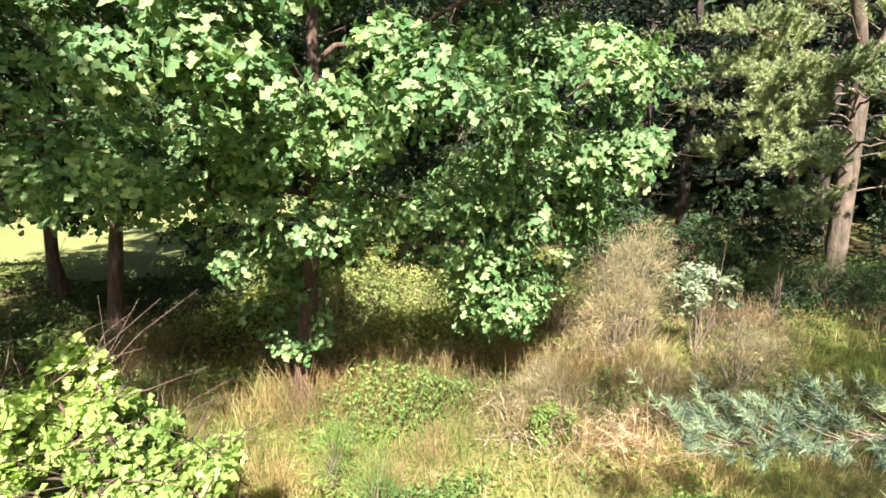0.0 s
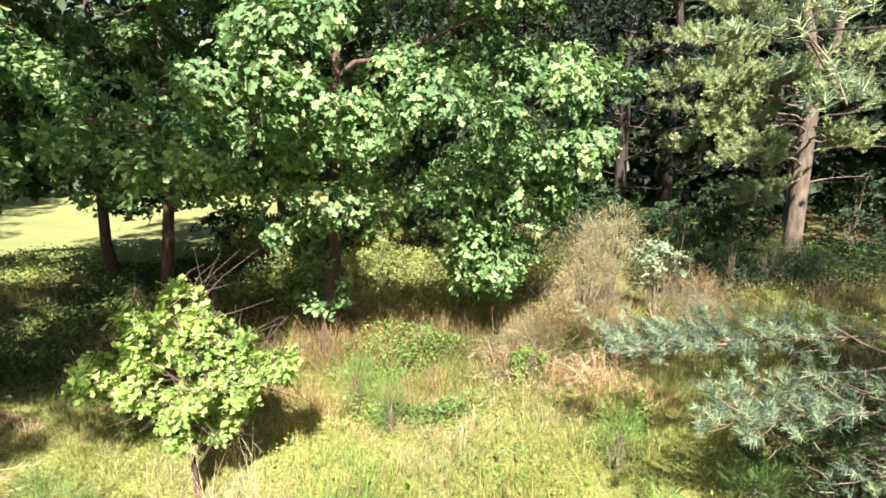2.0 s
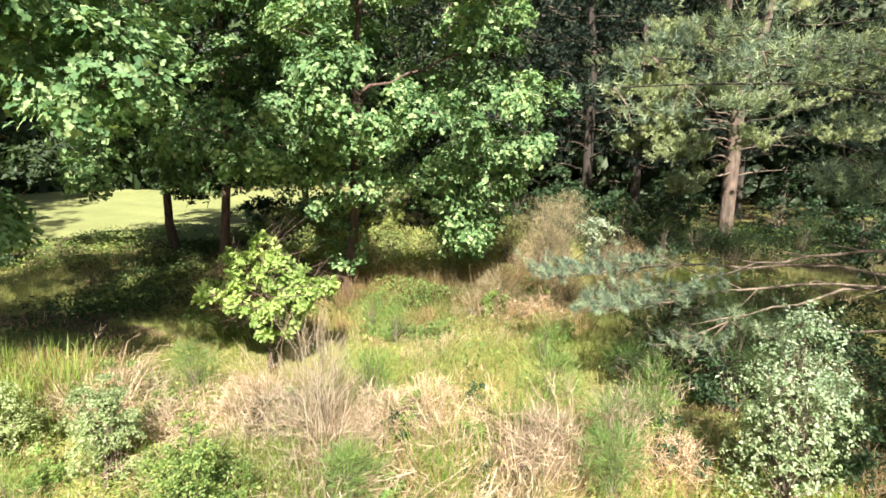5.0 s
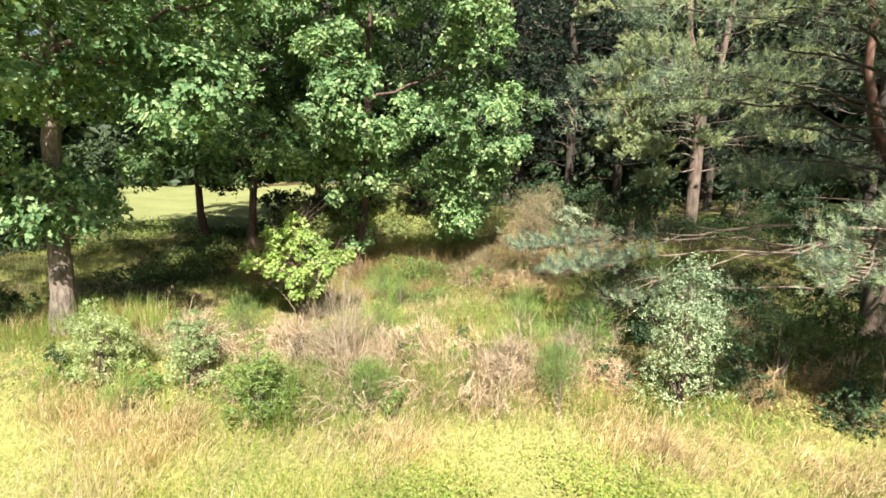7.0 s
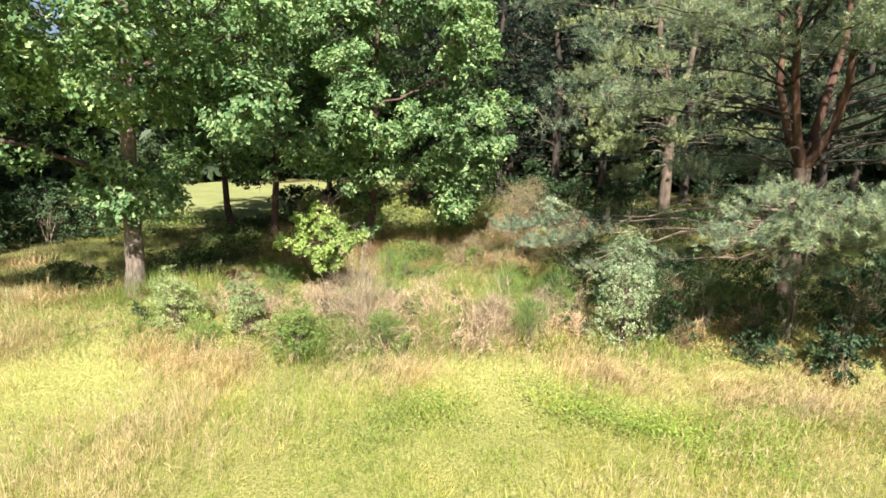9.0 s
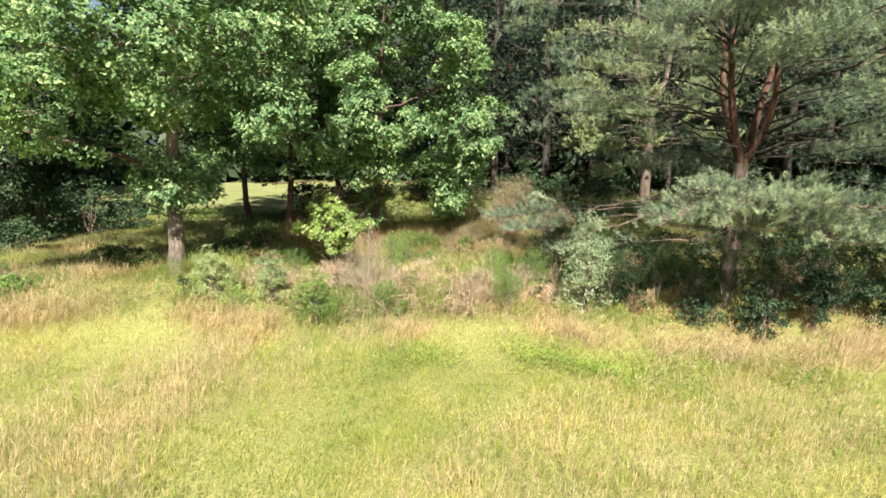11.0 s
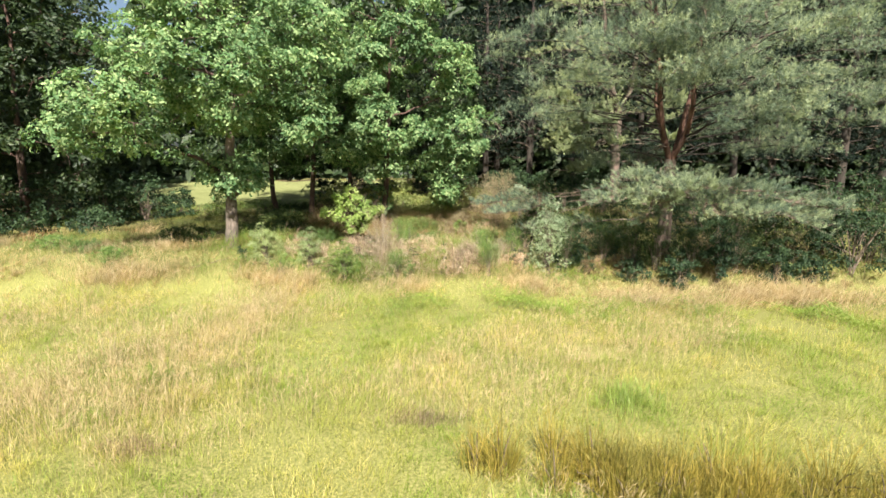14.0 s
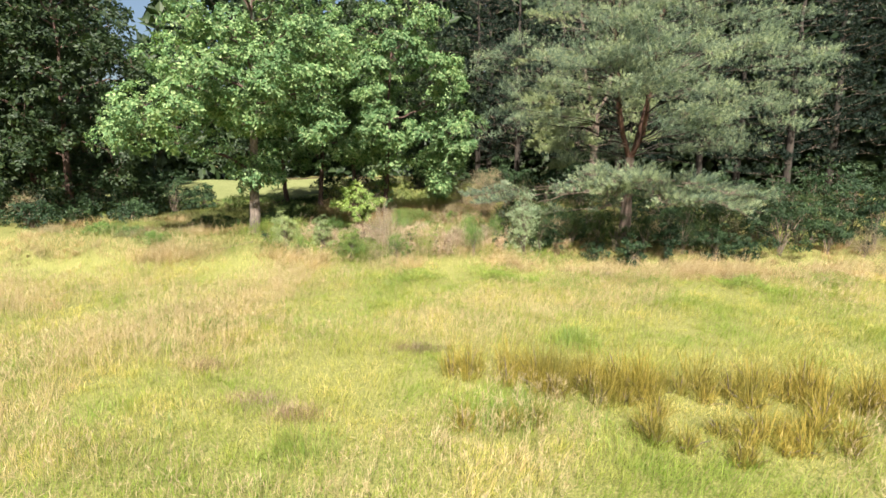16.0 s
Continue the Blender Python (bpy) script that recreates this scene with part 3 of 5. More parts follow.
def leafy_shrub(name, at, label, seed, rx, ry, tall, leaves, size, leaf_mat, outline=SMALL_LEAF, clumps=26, bottom=0.12, group="shrubs on the bank", category="shrub", wild=0.0, mass="foliage", taper=0.45):
    rng = np.random.default_rng(seed)
    bush = thing(name, at, label, category, group)
    d = scatter_dirs(rng, clumps)
    c = d * rng.uniform(0.3, 1.12, (clumps, 1)) * (rx, ry, tall * (0.5 - bottom / 2)) + (0, 0, tall * (0.5 + bottom / 2))
    c[:, :2] *= 1 - taper * np.clip(c[:, 2:3] / tall - 0.22, 0, 1) / 0.78
    for i in range(7):
        e = c[i % clumps]
        w = Shape().tube(curve(np.array((rng.normal(0, 0.05), rng.normal(0, 0.05), -0.06)), np.array((e[0] * 0.3, e[1] * 0.3, e[2] * 0.6)), e, 7), np.linspace(0.022, 0.005, 7) * (tall / 1.5) ** 0.5, 5)
        part("stem", w, M_TWIG, bush, "", True)
    w = Shape()
    for j in range(7, clumps):
        e = c[j % 7]
        s = np.array((e[0] * 0.35, e[1] * 0.35, min(c[j][2], e[2]) * 0.5))
        w.tube(curve(s, (s + c[j]) / 2 + rng.normal(0, 0.05, 3), c[j], 4), (0.01, 0.007, 0.005, 0.003), 3)
    tagged(part("twig_mass", w, M_TWIG, bush, "", True), kind="stuff")
    f = Shape()
    leaf_clumps(f, rng, c, d, rng.uniform(0.18, 0.42, clumps) * (rx + ry) / 2, leaves, outline, size, wild, 0.6)
    part(mass, f, leaf_mat, bush)
    return bush


def wand_shrub(name, at, label, seed, spread, tall, wands, mat, width=0.012, droop=0.15, core=None, group="shrubs on the bank", category="shrub", twigs=2, mess=0.3):
    """A sheaf of thin upright or arching stems, each with side twigs."""
    rng = np.random.default_rng(seed)
    bush = thing(name, at, label, category, group)
    s = Shape()
    a = rng.uniform(0, 2 * np.pi, wands)
    r = np.sqrt(rng.random(wands))
    root = spread * (0.35 + 0.45 * mess)
    base = np.column_stack((np.cos(a) * r * root, np.sin(a) * r * root, np.full(wands, -0.04)))
    a = a + rng.normal(0, 1.5 * mess, wands)
    out = np.column_stack((np.cos(a) * r, np.sin(a) * r, np.zeros(wands))) * spread
    h = tall * rng.uniform(0.6 - 0.45 * mess, 1.3, wands) ** (1 + mess) * (1.05 - 0.4 * r) * (1 + 0.35 * mess * np.sin(2 * a + seed) + 0.25 * mess * np.sin(5 * a + seed))
    top = base * (1, 1, 0) + out * 0.75 + np.column_stack((rng.normal(0, 0.08 + 0.25 * mess * spread, (wands, 2)) + rng.normal(0, 0.2 * mess * spread, 2), h))
    mid = (base + top) / 2 + UP * (0.2 * h)[:, None] + rng.normal(0, 0.04, (wands, 3))
    top[:, 2] -= droop * h * r
    w = unit(np.cross(top - base, scatter_dirs(rng, wands))) * width / 2
    quads = np.stack((base - w, base + w, mid + w * 0.8, mid - w * 0.8), 1).reshape(-1, 3)
    s.add(quads, np.arange(wands * 4).reshape(-1, 4))
    s.add(np.stack((mid - w * 0.8, mid + w * 0.8, top), 1).reshape(-1, 3), np.arange(wands * 3).reshape(-1, 3))
    for _ in range(twigs):
        t = rng.uniform(0.3, 1.0, (wands, 1))
        p = mid + (top - mid) * t
        e = p + unit(top - mid + rng.normal(0, 0.45, (wands, 3)) * np.linalg.norm(top - mid, axis=1, keepdims=True)) * tall * rng.uniform(0.12, 0.35, (wands, 1))
        s.add(np.stack((p - w * 0.6, p + w * 0.6, e), 1).reshape(-1, 3), np.arange(wands * 3).reshape(-1, 3))
    part("sheaf", s, mat, bush)
    k = Shape()
    for i in range(5):
        e = top[i] * 0.7
        k.tube(curve(np.array((0, 0, -0.08)), np.array((e[0] * 0.2, e[1] * 0.2, e[2] * 0.6)), e, 6), np.linspace(0.018, 0.005, 6), 5)
    part("stem", k, M_TWIG, bush, "", True)
    return bush


# ---- grass ----


def blades_at(shape, rng, x, y, long, wide, lean, bend=0.25):
    """Bent kite-shaped blades rooted on the ground."""
    n = len(x)
    root = np.column_stack((x, y, height(x, y) - 0.02))
    a = 9.0 * wave(x, y, 0.9, 31) + 2.5 * wave(x, y, 4.0, 32) + rng.normal(0, 1.25, n)
    side = np.column_stack((np.cos(a), np.sin(a), np.zeros(n)))
    fall = np.column_stack((-np.sin(a), np.cos(a), np.zeros(n)))
    ln = long * rng.uniform(0.55, 1.2, n) * (0.65 + 0.9 * wave(x, y, 1.3, 77))
    tilt = lean * rng.random(n)
    mid = root + UP * (ln * 0.55)[:, None] + fall * (ln * tilt * 0.35)[:, None]
    tip = root + UP * (ln * (1 - bend * tilt))[:, None] + fall * (ln * tilt)[:, None]
    w = side * (np.asarray(wide) * rng.uniform(0.6, 1.3, n) / 2)[:, None]
    v = np.stack((root, mid + w, tip, mid - w), 1).reshape(-1, 3)
    shape.add(v, np.arange(n * 4).reshape(-1, 4))


def patchy(rng, n, x0, x1, y0, y1, weight):
    """n places in a rectangle, thinned by a weight from 0 to 1."""
    xs, ys, got = [], [], 0
    while got < n:
        x, y = rng.uniform(x0, x1, n), rng.uniform(y0, y1, n)
        keep = rng.random(n) < weight(x, y)
        xs.append(x[keep])
        ys.append(y[keep])
        got += int(keep.sum())
    return np.concatenate(xs)[:n], np.concatenate(ys)[:n]


def wave(x, y, s, seed):
    """Smooth uneven patches between 0 and 1."""
    r = np.random.default_rng(seed)
    v = np.zeros(np.shape(x))
    for k in range(7):
        a, f, p = r.uniform(0, 6.28), s * r.uniform(0.5, 2.2), r.uniform(0, 6.28)
        v = v + np.sin((np.cos(a) * x + np.sin(a) * y) * f + p) / 7
    return np.clip(0.5 + 1.1 * v, 0, 1)


def tufts(rng, n, per, spread, x0, x1, y0, y1, weight):
    x, y = patchy(rng, n, x0, x1, y0, y1, weight)
    return np.repeat(x, per) + rng.normal(0, spread, n * per), np.repeat(y, per) + rng.normal(0, spread, n * per)


def stuff(name, shape, material, label, category):
    return tagged(new(name, shape.mesh(name, material)), label, category, "", "stuff")


# ---- the land ----


def sheet(name, xs, ys, lift, material, label, category):
    X, Y = np.meshgrid(xs, ys)
    v = np.column_stack((X.ravel(), Y.ravel(), (height(X, Y) + lift).ravel()))
    nx, ny = len(xs), len(ys)
    i = (np.arange(ny - 1)[:, None] * nx + np.arange(nx - 1)[None]).ravel()
    s = Shape().add(v, np.column_stack((i, i + 1, i + nx + 1, i + nx)))
    return tagged(new(name, s.mesh(name, material, True)), label, category, "", "structure")


far = np.array([90.0, 140, 250, 600, 1600])
sheet("ground", np.concatenate((-far[::-1], np.arange(-60, 60.1, 0.8), far)), np.concatenate((-far[::-1], np.arange(-44, 65.1, 0.8), far)), 0.0,
      M_GROUND, "meadow ground with thatch, rising to leaf-littered woodland earth", "ground")
sheet("lawn", np.arange(-44, -2.9, 0.5), np.arange(13.8, 36.1, 0.5), 0.03, M_LAWN, "sunlit pale mown grass beyond the trees", "lawn")

ang = np.arange(28) * 2 * np.pi / 28
for cx, cy, rx, ry in ((-8.3, 5.4, 1.5, 0.7), (-6.6, 4.6, 0.9, 0.45)):
    rad = 1 + 0.22 * np.sin(3 * ang + cx) + 0.13 * np.sin(7 * ang)
    v = [np.column_stack((cx + k * rx * rad * np.cos(ang), cy + k * ry * rad * np.sin(ang))) for k in (1.0, 0.6, 0.25)]
    v = np.vstack(v)
    v = np.column_stack((v, height(v[:, 0], v[:, 1]) + 0.035 - 0.04 * (np.arange(84) < 28)))
    i = np.arange(56)
    q = np.column_stack((i, (i + 1) % 28 + i // 28 * 28, (i + 1) % 28 + i // 28 * 28 + 28, i + 28))
    s = Shape().add(v, q)
    s.f.append(np.arange(56, 84)[None].astype(np.int32))
    tagged(new("bare_earth", s.mesh("bare_earth", M_EARTH, True)), "bare brown earth with leaf litter", "ground", "", "structure")

# ---- the oaks ----
# front oak with the pale trunk at the head of the bank
oak_tree(on_ground(-7.57, 2.0), "broad oak with a pale grey trunk on the grassy bank", 11, 0.25, 12.8,
         [(0.1, -0.2, 7.2, 3.9, 3.7, 2.6), (-2.9, -0.5, 4.8, 3.0, 3.2, 1.5), (1.5, -0.3, 5.6, 2.0, 2.4, 1.2), (2.5, -0.4, 6.2, 2.0, 2.3, 1.0), (2.9, -0.3, 7.6, 1.9, 2.4, 1.2), (0.5, -0.1, 10.3, 3.2, 3.1, 2.9), (-2.0, -2.7, 5.3, 2.3, 2.2, 1.2), (1.5, -2.4, 5.8, 1.9, 1.9, 1.1), (0.1, -2.3, 6.6, 2.4, 2.2, 1.2), (0.4, -0.4, 2.8, 0.9, 0.6, 0.45), (3.0, -0.9, 4.9, 1.1, 1.2, 0.6)],
         275, 50000, OAK_LEAF, 0.15, M_OAK, M_BARK_OAK, (0.3, 0.4), 14, 0.26, 600, "oak_tree", (1.9, 2.6), 1.0, ((2.15, 0.0, 0.16), (1.3, -1.3, 0.1)))
# middle oak
oak_tree(on_ground(-2.35, 8.0), "oak with a ruddy trunk and drooping branches, brightly leaved", 12, 0.165, 12.5,
         [(1.1, 0.1, 6.8, 3.5, 3.1, 2.6), (-1.4, -0.7, 5.0, 2.8, 2.9, 1.6), (1.3, -1.2, 5.1, 2.6, 2.5, 1.5), (3.2, -0.2, 4.6, 2.3, 2.1, 1.6), (3.3, -0.2, 2.3, 0.45, 0.42, 0.85), (0.2, -1.3, 3.5, 1.2, 0.7, 0.9), (-1.2, -1.2, 3.9, 1.0, 0.8, 0.7), (0.5, -2.1, 5.3, 1.5, 0.9, 1.1), (0.9, -1.9, 6.3, 1.2, 0.8, 1.0), (1.0, -1.9, 8.6, 1.5, 0.8, 1.1), (0.3, -2.4, 7.2, 2.0, 0.9, 1.2), (2.4, -2.2, 7.4, 1.6, 0.9, 1.2), (3.1, -0.3, 3.3, 1.1, 0.9, 0.9), (2.2, -0.9, 5.8, 1.9, 1.7, 1.6), (1.1, 0.2, 9.8, 2.7, 2.6, 2.5), (1.0, 0.3, 12.0, 1.8, 1.8, 1.8)],
         350, 66000, OAK_LEAF, 0.148, M_OAK, M_BARK_RED, (0.7, 0.1), 14, 0.25, 700, "oak_tree", (0.9, 2.3), 1.0, (), ((1.0, 4.6, 0.4, 1.3), (-2.3, 4.0, 0.2, 1.2), (1.9, 3.4, 0.5, 0.9), (0.3, -0.2, 0.8, 0.5)))
# two darker oaks behind
oak_tree(on_ground(-6.3, 9.7), "oak with a thin dark trunk in the shade", 13, 0.15, 12.0,
         [(0.0, 0.2, 6.6, 3.4, 3.4, 3.0), (-0.6, 0.3, 4.7, 3.0, 2.8, 1.5), (-1.6, -1.2, 3.1, 1.4, 1.2, 0.7), (1.2, -1.0, 2.7, 1.0, 0.9, 0.6), (1.3, -0.6, 3.0, 0.7, 0.6, 0.5), (0, 0, 9.2, 2.4, 2.4, 2.2)],
         150, 26000, OAK_LEAF_FAR, 0.165, M_OAK, M_BARK_RED, (0.2, 0.2), 10, 0.22, sun_gaps=((1.6, 2.3, 0.2, 1.4),))
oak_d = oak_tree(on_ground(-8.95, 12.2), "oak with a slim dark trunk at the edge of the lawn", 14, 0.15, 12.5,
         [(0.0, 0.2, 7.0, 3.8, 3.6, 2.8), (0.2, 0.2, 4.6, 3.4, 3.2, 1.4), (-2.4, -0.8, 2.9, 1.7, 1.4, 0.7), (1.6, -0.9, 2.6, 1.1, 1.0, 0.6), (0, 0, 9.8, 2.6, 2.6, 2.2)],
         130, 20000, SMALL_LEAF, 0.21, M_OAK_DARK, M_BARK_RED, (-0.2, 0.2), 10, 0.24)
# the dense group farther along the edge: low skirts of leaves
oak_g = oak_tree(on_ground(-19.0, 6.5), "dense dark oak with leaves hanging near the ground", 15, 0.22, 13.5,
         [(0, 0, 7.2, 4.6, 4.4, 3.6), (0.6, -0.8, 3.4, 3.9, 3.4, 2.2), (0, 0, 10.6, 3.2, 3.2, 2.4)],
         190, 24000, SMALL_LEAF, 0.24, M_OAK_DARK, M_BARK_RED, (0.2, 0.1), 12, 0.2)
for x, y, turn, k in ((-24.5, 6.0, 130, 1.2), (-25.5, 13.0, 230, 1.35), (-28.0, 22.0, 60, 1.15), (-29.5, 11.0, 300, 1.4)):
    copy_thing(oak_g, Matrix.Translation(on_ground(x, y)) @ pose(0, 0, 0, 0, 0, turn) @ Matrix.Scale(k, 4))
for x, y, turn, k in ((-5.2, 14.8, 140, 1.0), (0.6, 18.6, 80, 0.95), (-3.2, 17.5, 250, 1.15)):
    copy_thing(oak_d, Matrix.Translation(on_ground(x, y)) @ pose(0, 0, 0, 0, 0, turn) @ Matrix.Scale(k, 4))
# young oak in the sun
oak_tree(on_ground(-3.12, 3.9), "young light-green oak bush, sunlit, on the bank", 17, 0.035, 2.5,
         [(0.1, 0, 1.65, 0.8, 0.65, 0.4), (-0.55, 0, 2.1, 0.3, 0.25, 0.35), (-0.05, 0.1, 2.5, 0.3, 0.25, 0.3), (0.95, -0.1, 1.85, 0.35, 0.3, 0.2), (-0.85, 0, 1.7, 0.4, 0.35, 0.3), (0.3, 0, 2.1, 0.35, 0.35, 0.3), (0.1, -0.1, 1.2, 0.45, 0.45, 0.3)],
         110, 7600, OAK_LEAF, 0.12, M_OAK_YOUNG, M_BARK_RED, (0.05, 0), 8, 0.2, 0, "young_oak", (0.9, 2.3), 0.5)

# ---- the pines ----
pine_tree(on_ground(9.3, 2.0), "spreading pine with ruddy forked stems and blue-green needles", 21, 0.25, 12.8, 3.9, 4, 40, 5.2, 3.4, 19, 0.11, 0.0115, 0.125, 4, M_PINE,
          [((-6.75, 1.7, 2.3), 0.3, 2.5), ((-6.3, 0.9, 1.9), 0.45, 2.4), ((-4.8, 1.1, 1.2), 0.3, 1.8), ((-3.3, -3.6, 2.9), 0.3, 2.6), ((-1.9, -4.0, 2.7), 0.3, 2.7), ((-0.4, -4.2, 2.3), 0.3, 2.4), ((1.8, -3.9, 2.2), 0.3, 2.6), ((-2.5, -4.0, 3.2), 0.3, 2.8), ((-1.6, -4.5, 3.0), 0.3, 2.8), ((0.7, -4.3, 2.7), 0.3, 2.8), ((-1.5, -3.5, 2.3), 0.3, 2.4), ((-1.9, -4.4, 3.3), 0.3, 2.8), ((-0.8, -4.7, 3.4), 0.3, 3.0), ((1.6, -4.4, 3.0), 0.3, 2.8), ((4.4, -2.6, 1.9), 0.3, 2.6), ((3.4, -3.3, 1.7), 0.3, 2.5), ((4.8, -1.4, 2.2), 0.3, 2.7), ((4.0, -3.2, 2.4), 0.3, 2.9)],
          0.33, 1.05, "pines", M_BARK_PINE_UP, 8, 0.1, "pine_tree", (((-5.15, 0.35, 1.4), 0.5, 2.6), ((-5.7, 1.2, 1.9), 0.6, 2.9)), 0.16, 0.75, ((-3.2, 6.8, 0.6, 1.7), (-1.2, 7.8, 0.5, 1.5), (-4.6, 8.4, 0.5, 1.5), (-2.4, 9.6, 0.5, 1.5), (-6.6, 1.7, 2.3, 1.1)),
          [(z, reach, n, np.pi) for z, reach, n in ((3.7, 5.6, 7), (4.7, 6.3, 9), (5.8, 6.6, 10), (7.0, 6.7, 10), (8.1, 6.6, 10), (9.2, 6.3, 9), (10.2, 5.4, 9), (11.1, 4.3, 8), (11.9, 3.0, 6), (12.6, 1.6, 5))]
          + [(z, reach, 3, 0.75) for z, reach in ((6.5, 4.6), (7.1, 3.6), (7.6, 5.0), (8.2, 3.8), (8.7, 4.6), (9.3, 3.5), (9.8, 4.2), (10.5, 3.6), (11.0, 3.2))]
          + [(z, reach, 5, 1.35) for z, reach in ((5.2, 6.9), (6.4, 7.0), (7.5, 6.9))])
pine_tree(on_ground(11.15, 14.8), "tall pine with a thick trunk and layered pale-green boughs", 22, 0.27, 16.0, 5.6, 2, 46, 4.4, 4.0, 32, 0.125, 0.028, 0.17, 3, M_PINE_PALE,
          [((-4.6, -2.8, 5.0), 0.3, 4.6), ((-3.9, -3.2, 4.3), 0.3, 4.0), ((-4.4, -1.6, 3.4), 0.4, 3.4), ((-3.2, -3.3, 2.7), 0.4, 3.0), ((-2.5, -2.6, 2.0), 0.5, 2.6), ((-1.2, -3.6, 3.8), 0.3, 3.6), ((-4.3, -3.0, 6.2), 0.3, 5.4), ((-2.9, -3.6, 5.4), 0.3, 5.0), ((2.0, -3.2, 3.8), 0.3, 3.8), ((2.6, -3.0, 5.4), 0.3, 5.0), ((-4.0, -2.4, 4.6), 0.3, 4.4), ((-3.4, -3.4, 3.4), 0.35, 3.6), ((-2.2, -3.8, 4.6), 0.3, 4.4), ((-4.8, -2.0, 5.6), 0.3, 5.2), ((-3.6, -2.6, 7.0), 0.3, 6.2)], 0.25, 0.9, "pines", M_BARK_PINE, 6, 0.1, "pine_tree", (), 0.3, 1.0)
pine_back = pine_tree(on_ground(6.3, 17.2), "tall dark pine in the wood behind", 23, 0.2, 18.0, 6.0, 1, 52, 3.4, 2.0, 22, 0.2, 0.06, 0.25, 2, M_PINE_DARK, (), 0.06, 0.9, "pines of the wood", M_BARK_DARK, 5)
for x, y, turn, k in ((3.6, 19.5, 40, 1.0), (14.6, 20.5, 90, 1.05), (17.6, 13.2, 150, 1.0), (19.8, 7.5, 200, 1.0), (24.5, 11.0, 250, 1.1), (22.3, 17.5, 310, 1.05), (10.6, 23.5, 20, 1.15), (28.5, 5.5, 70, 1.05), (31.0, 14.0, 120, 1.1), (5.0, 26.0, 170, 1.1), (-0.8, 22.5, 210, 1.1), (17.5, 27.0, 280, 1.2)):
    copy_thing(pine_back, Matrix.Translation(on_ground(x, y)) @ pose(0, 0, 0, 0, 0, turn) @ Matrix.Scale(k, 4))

# young pine in the brush
pine_tree(on_ground(4.3, 2.9), "small dark green pine sapling among the brooms", 27, 0.05, 1.9, 1.2, 1, 34, 0.85, 0.3, 26, 0.075, 0.011, 0.085, 2, M_BROOM_DARK, (), 0.15, 0.35, "pines", M_BARK_PINE, 0, 0.1, "pine_sapling", (), 0.16)

# ---- shrubs on the bank ----
WILLOW = "grey-green willow shrub in the grass of the bank"
leafy_shrub("willow_shrub", on_ground(-5.6, 0.2), WILLOW, 31, 0.66, 0.55, 1.5, 8400, 0.042, M_WILLOW, SMALL_LEAF, 64)
leafy_shrub("willow_shrub", on_ground(-4.15, 0.3), WILLOW, 32, 0.55, 0.48, 1.7, 8000, 0.042, M_WILLOW, SMALL_LEAF, 60)
leafy_shrub("bush", on_ground(-2.75, -0.3), "round green leafy bush with yellowish top shoots", 33, 0.66, 0.6, 1.5, 8400, 0.044, M_BUSH, SMALL_LEAF, 60)
leafy_shrub("birch_sapling", on_ground(4.45, -0.1), "pale silvery-leaved sapling on a thin white stem", 34, 0.95, 0.85, 3.0, 10000, 0.05, M_BIRCH, SMALL_LEAF, 130, 0.1, "shrubs on the bank", "shrub", 0.0, "foliage", 0.9)
leafy_shrub("bush", on_ground(1.5, 6.7), "low dark green bush beside the fallen branches", 36, 0.42, 0.38, 0.75, 1500, 0.06, M_BUSH, SMALL_LEAF, 24)
leafy_shrub("pale_bush", on_ground(4.7, 9.3), "bush with whitish leaves among dry broom", 35, 0.8, 0.5, 1.9, 1100, 0.1, M_FLOWER, SMALL_LEAF, 18, 0.5)
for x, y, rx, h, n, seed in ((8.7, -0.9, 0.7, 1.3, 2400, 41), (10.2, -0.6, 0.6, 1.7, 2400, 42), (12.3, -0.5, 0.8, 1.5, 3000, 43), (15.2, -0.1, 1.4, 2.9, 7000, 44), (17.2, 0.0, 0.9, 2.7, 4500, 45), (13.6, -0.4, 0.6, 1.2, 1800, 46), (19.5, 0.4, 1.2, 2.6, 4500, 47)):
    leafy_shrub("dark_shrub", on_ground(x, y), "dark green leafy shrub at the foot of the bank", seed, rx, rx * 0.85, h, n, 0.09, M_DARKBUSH)
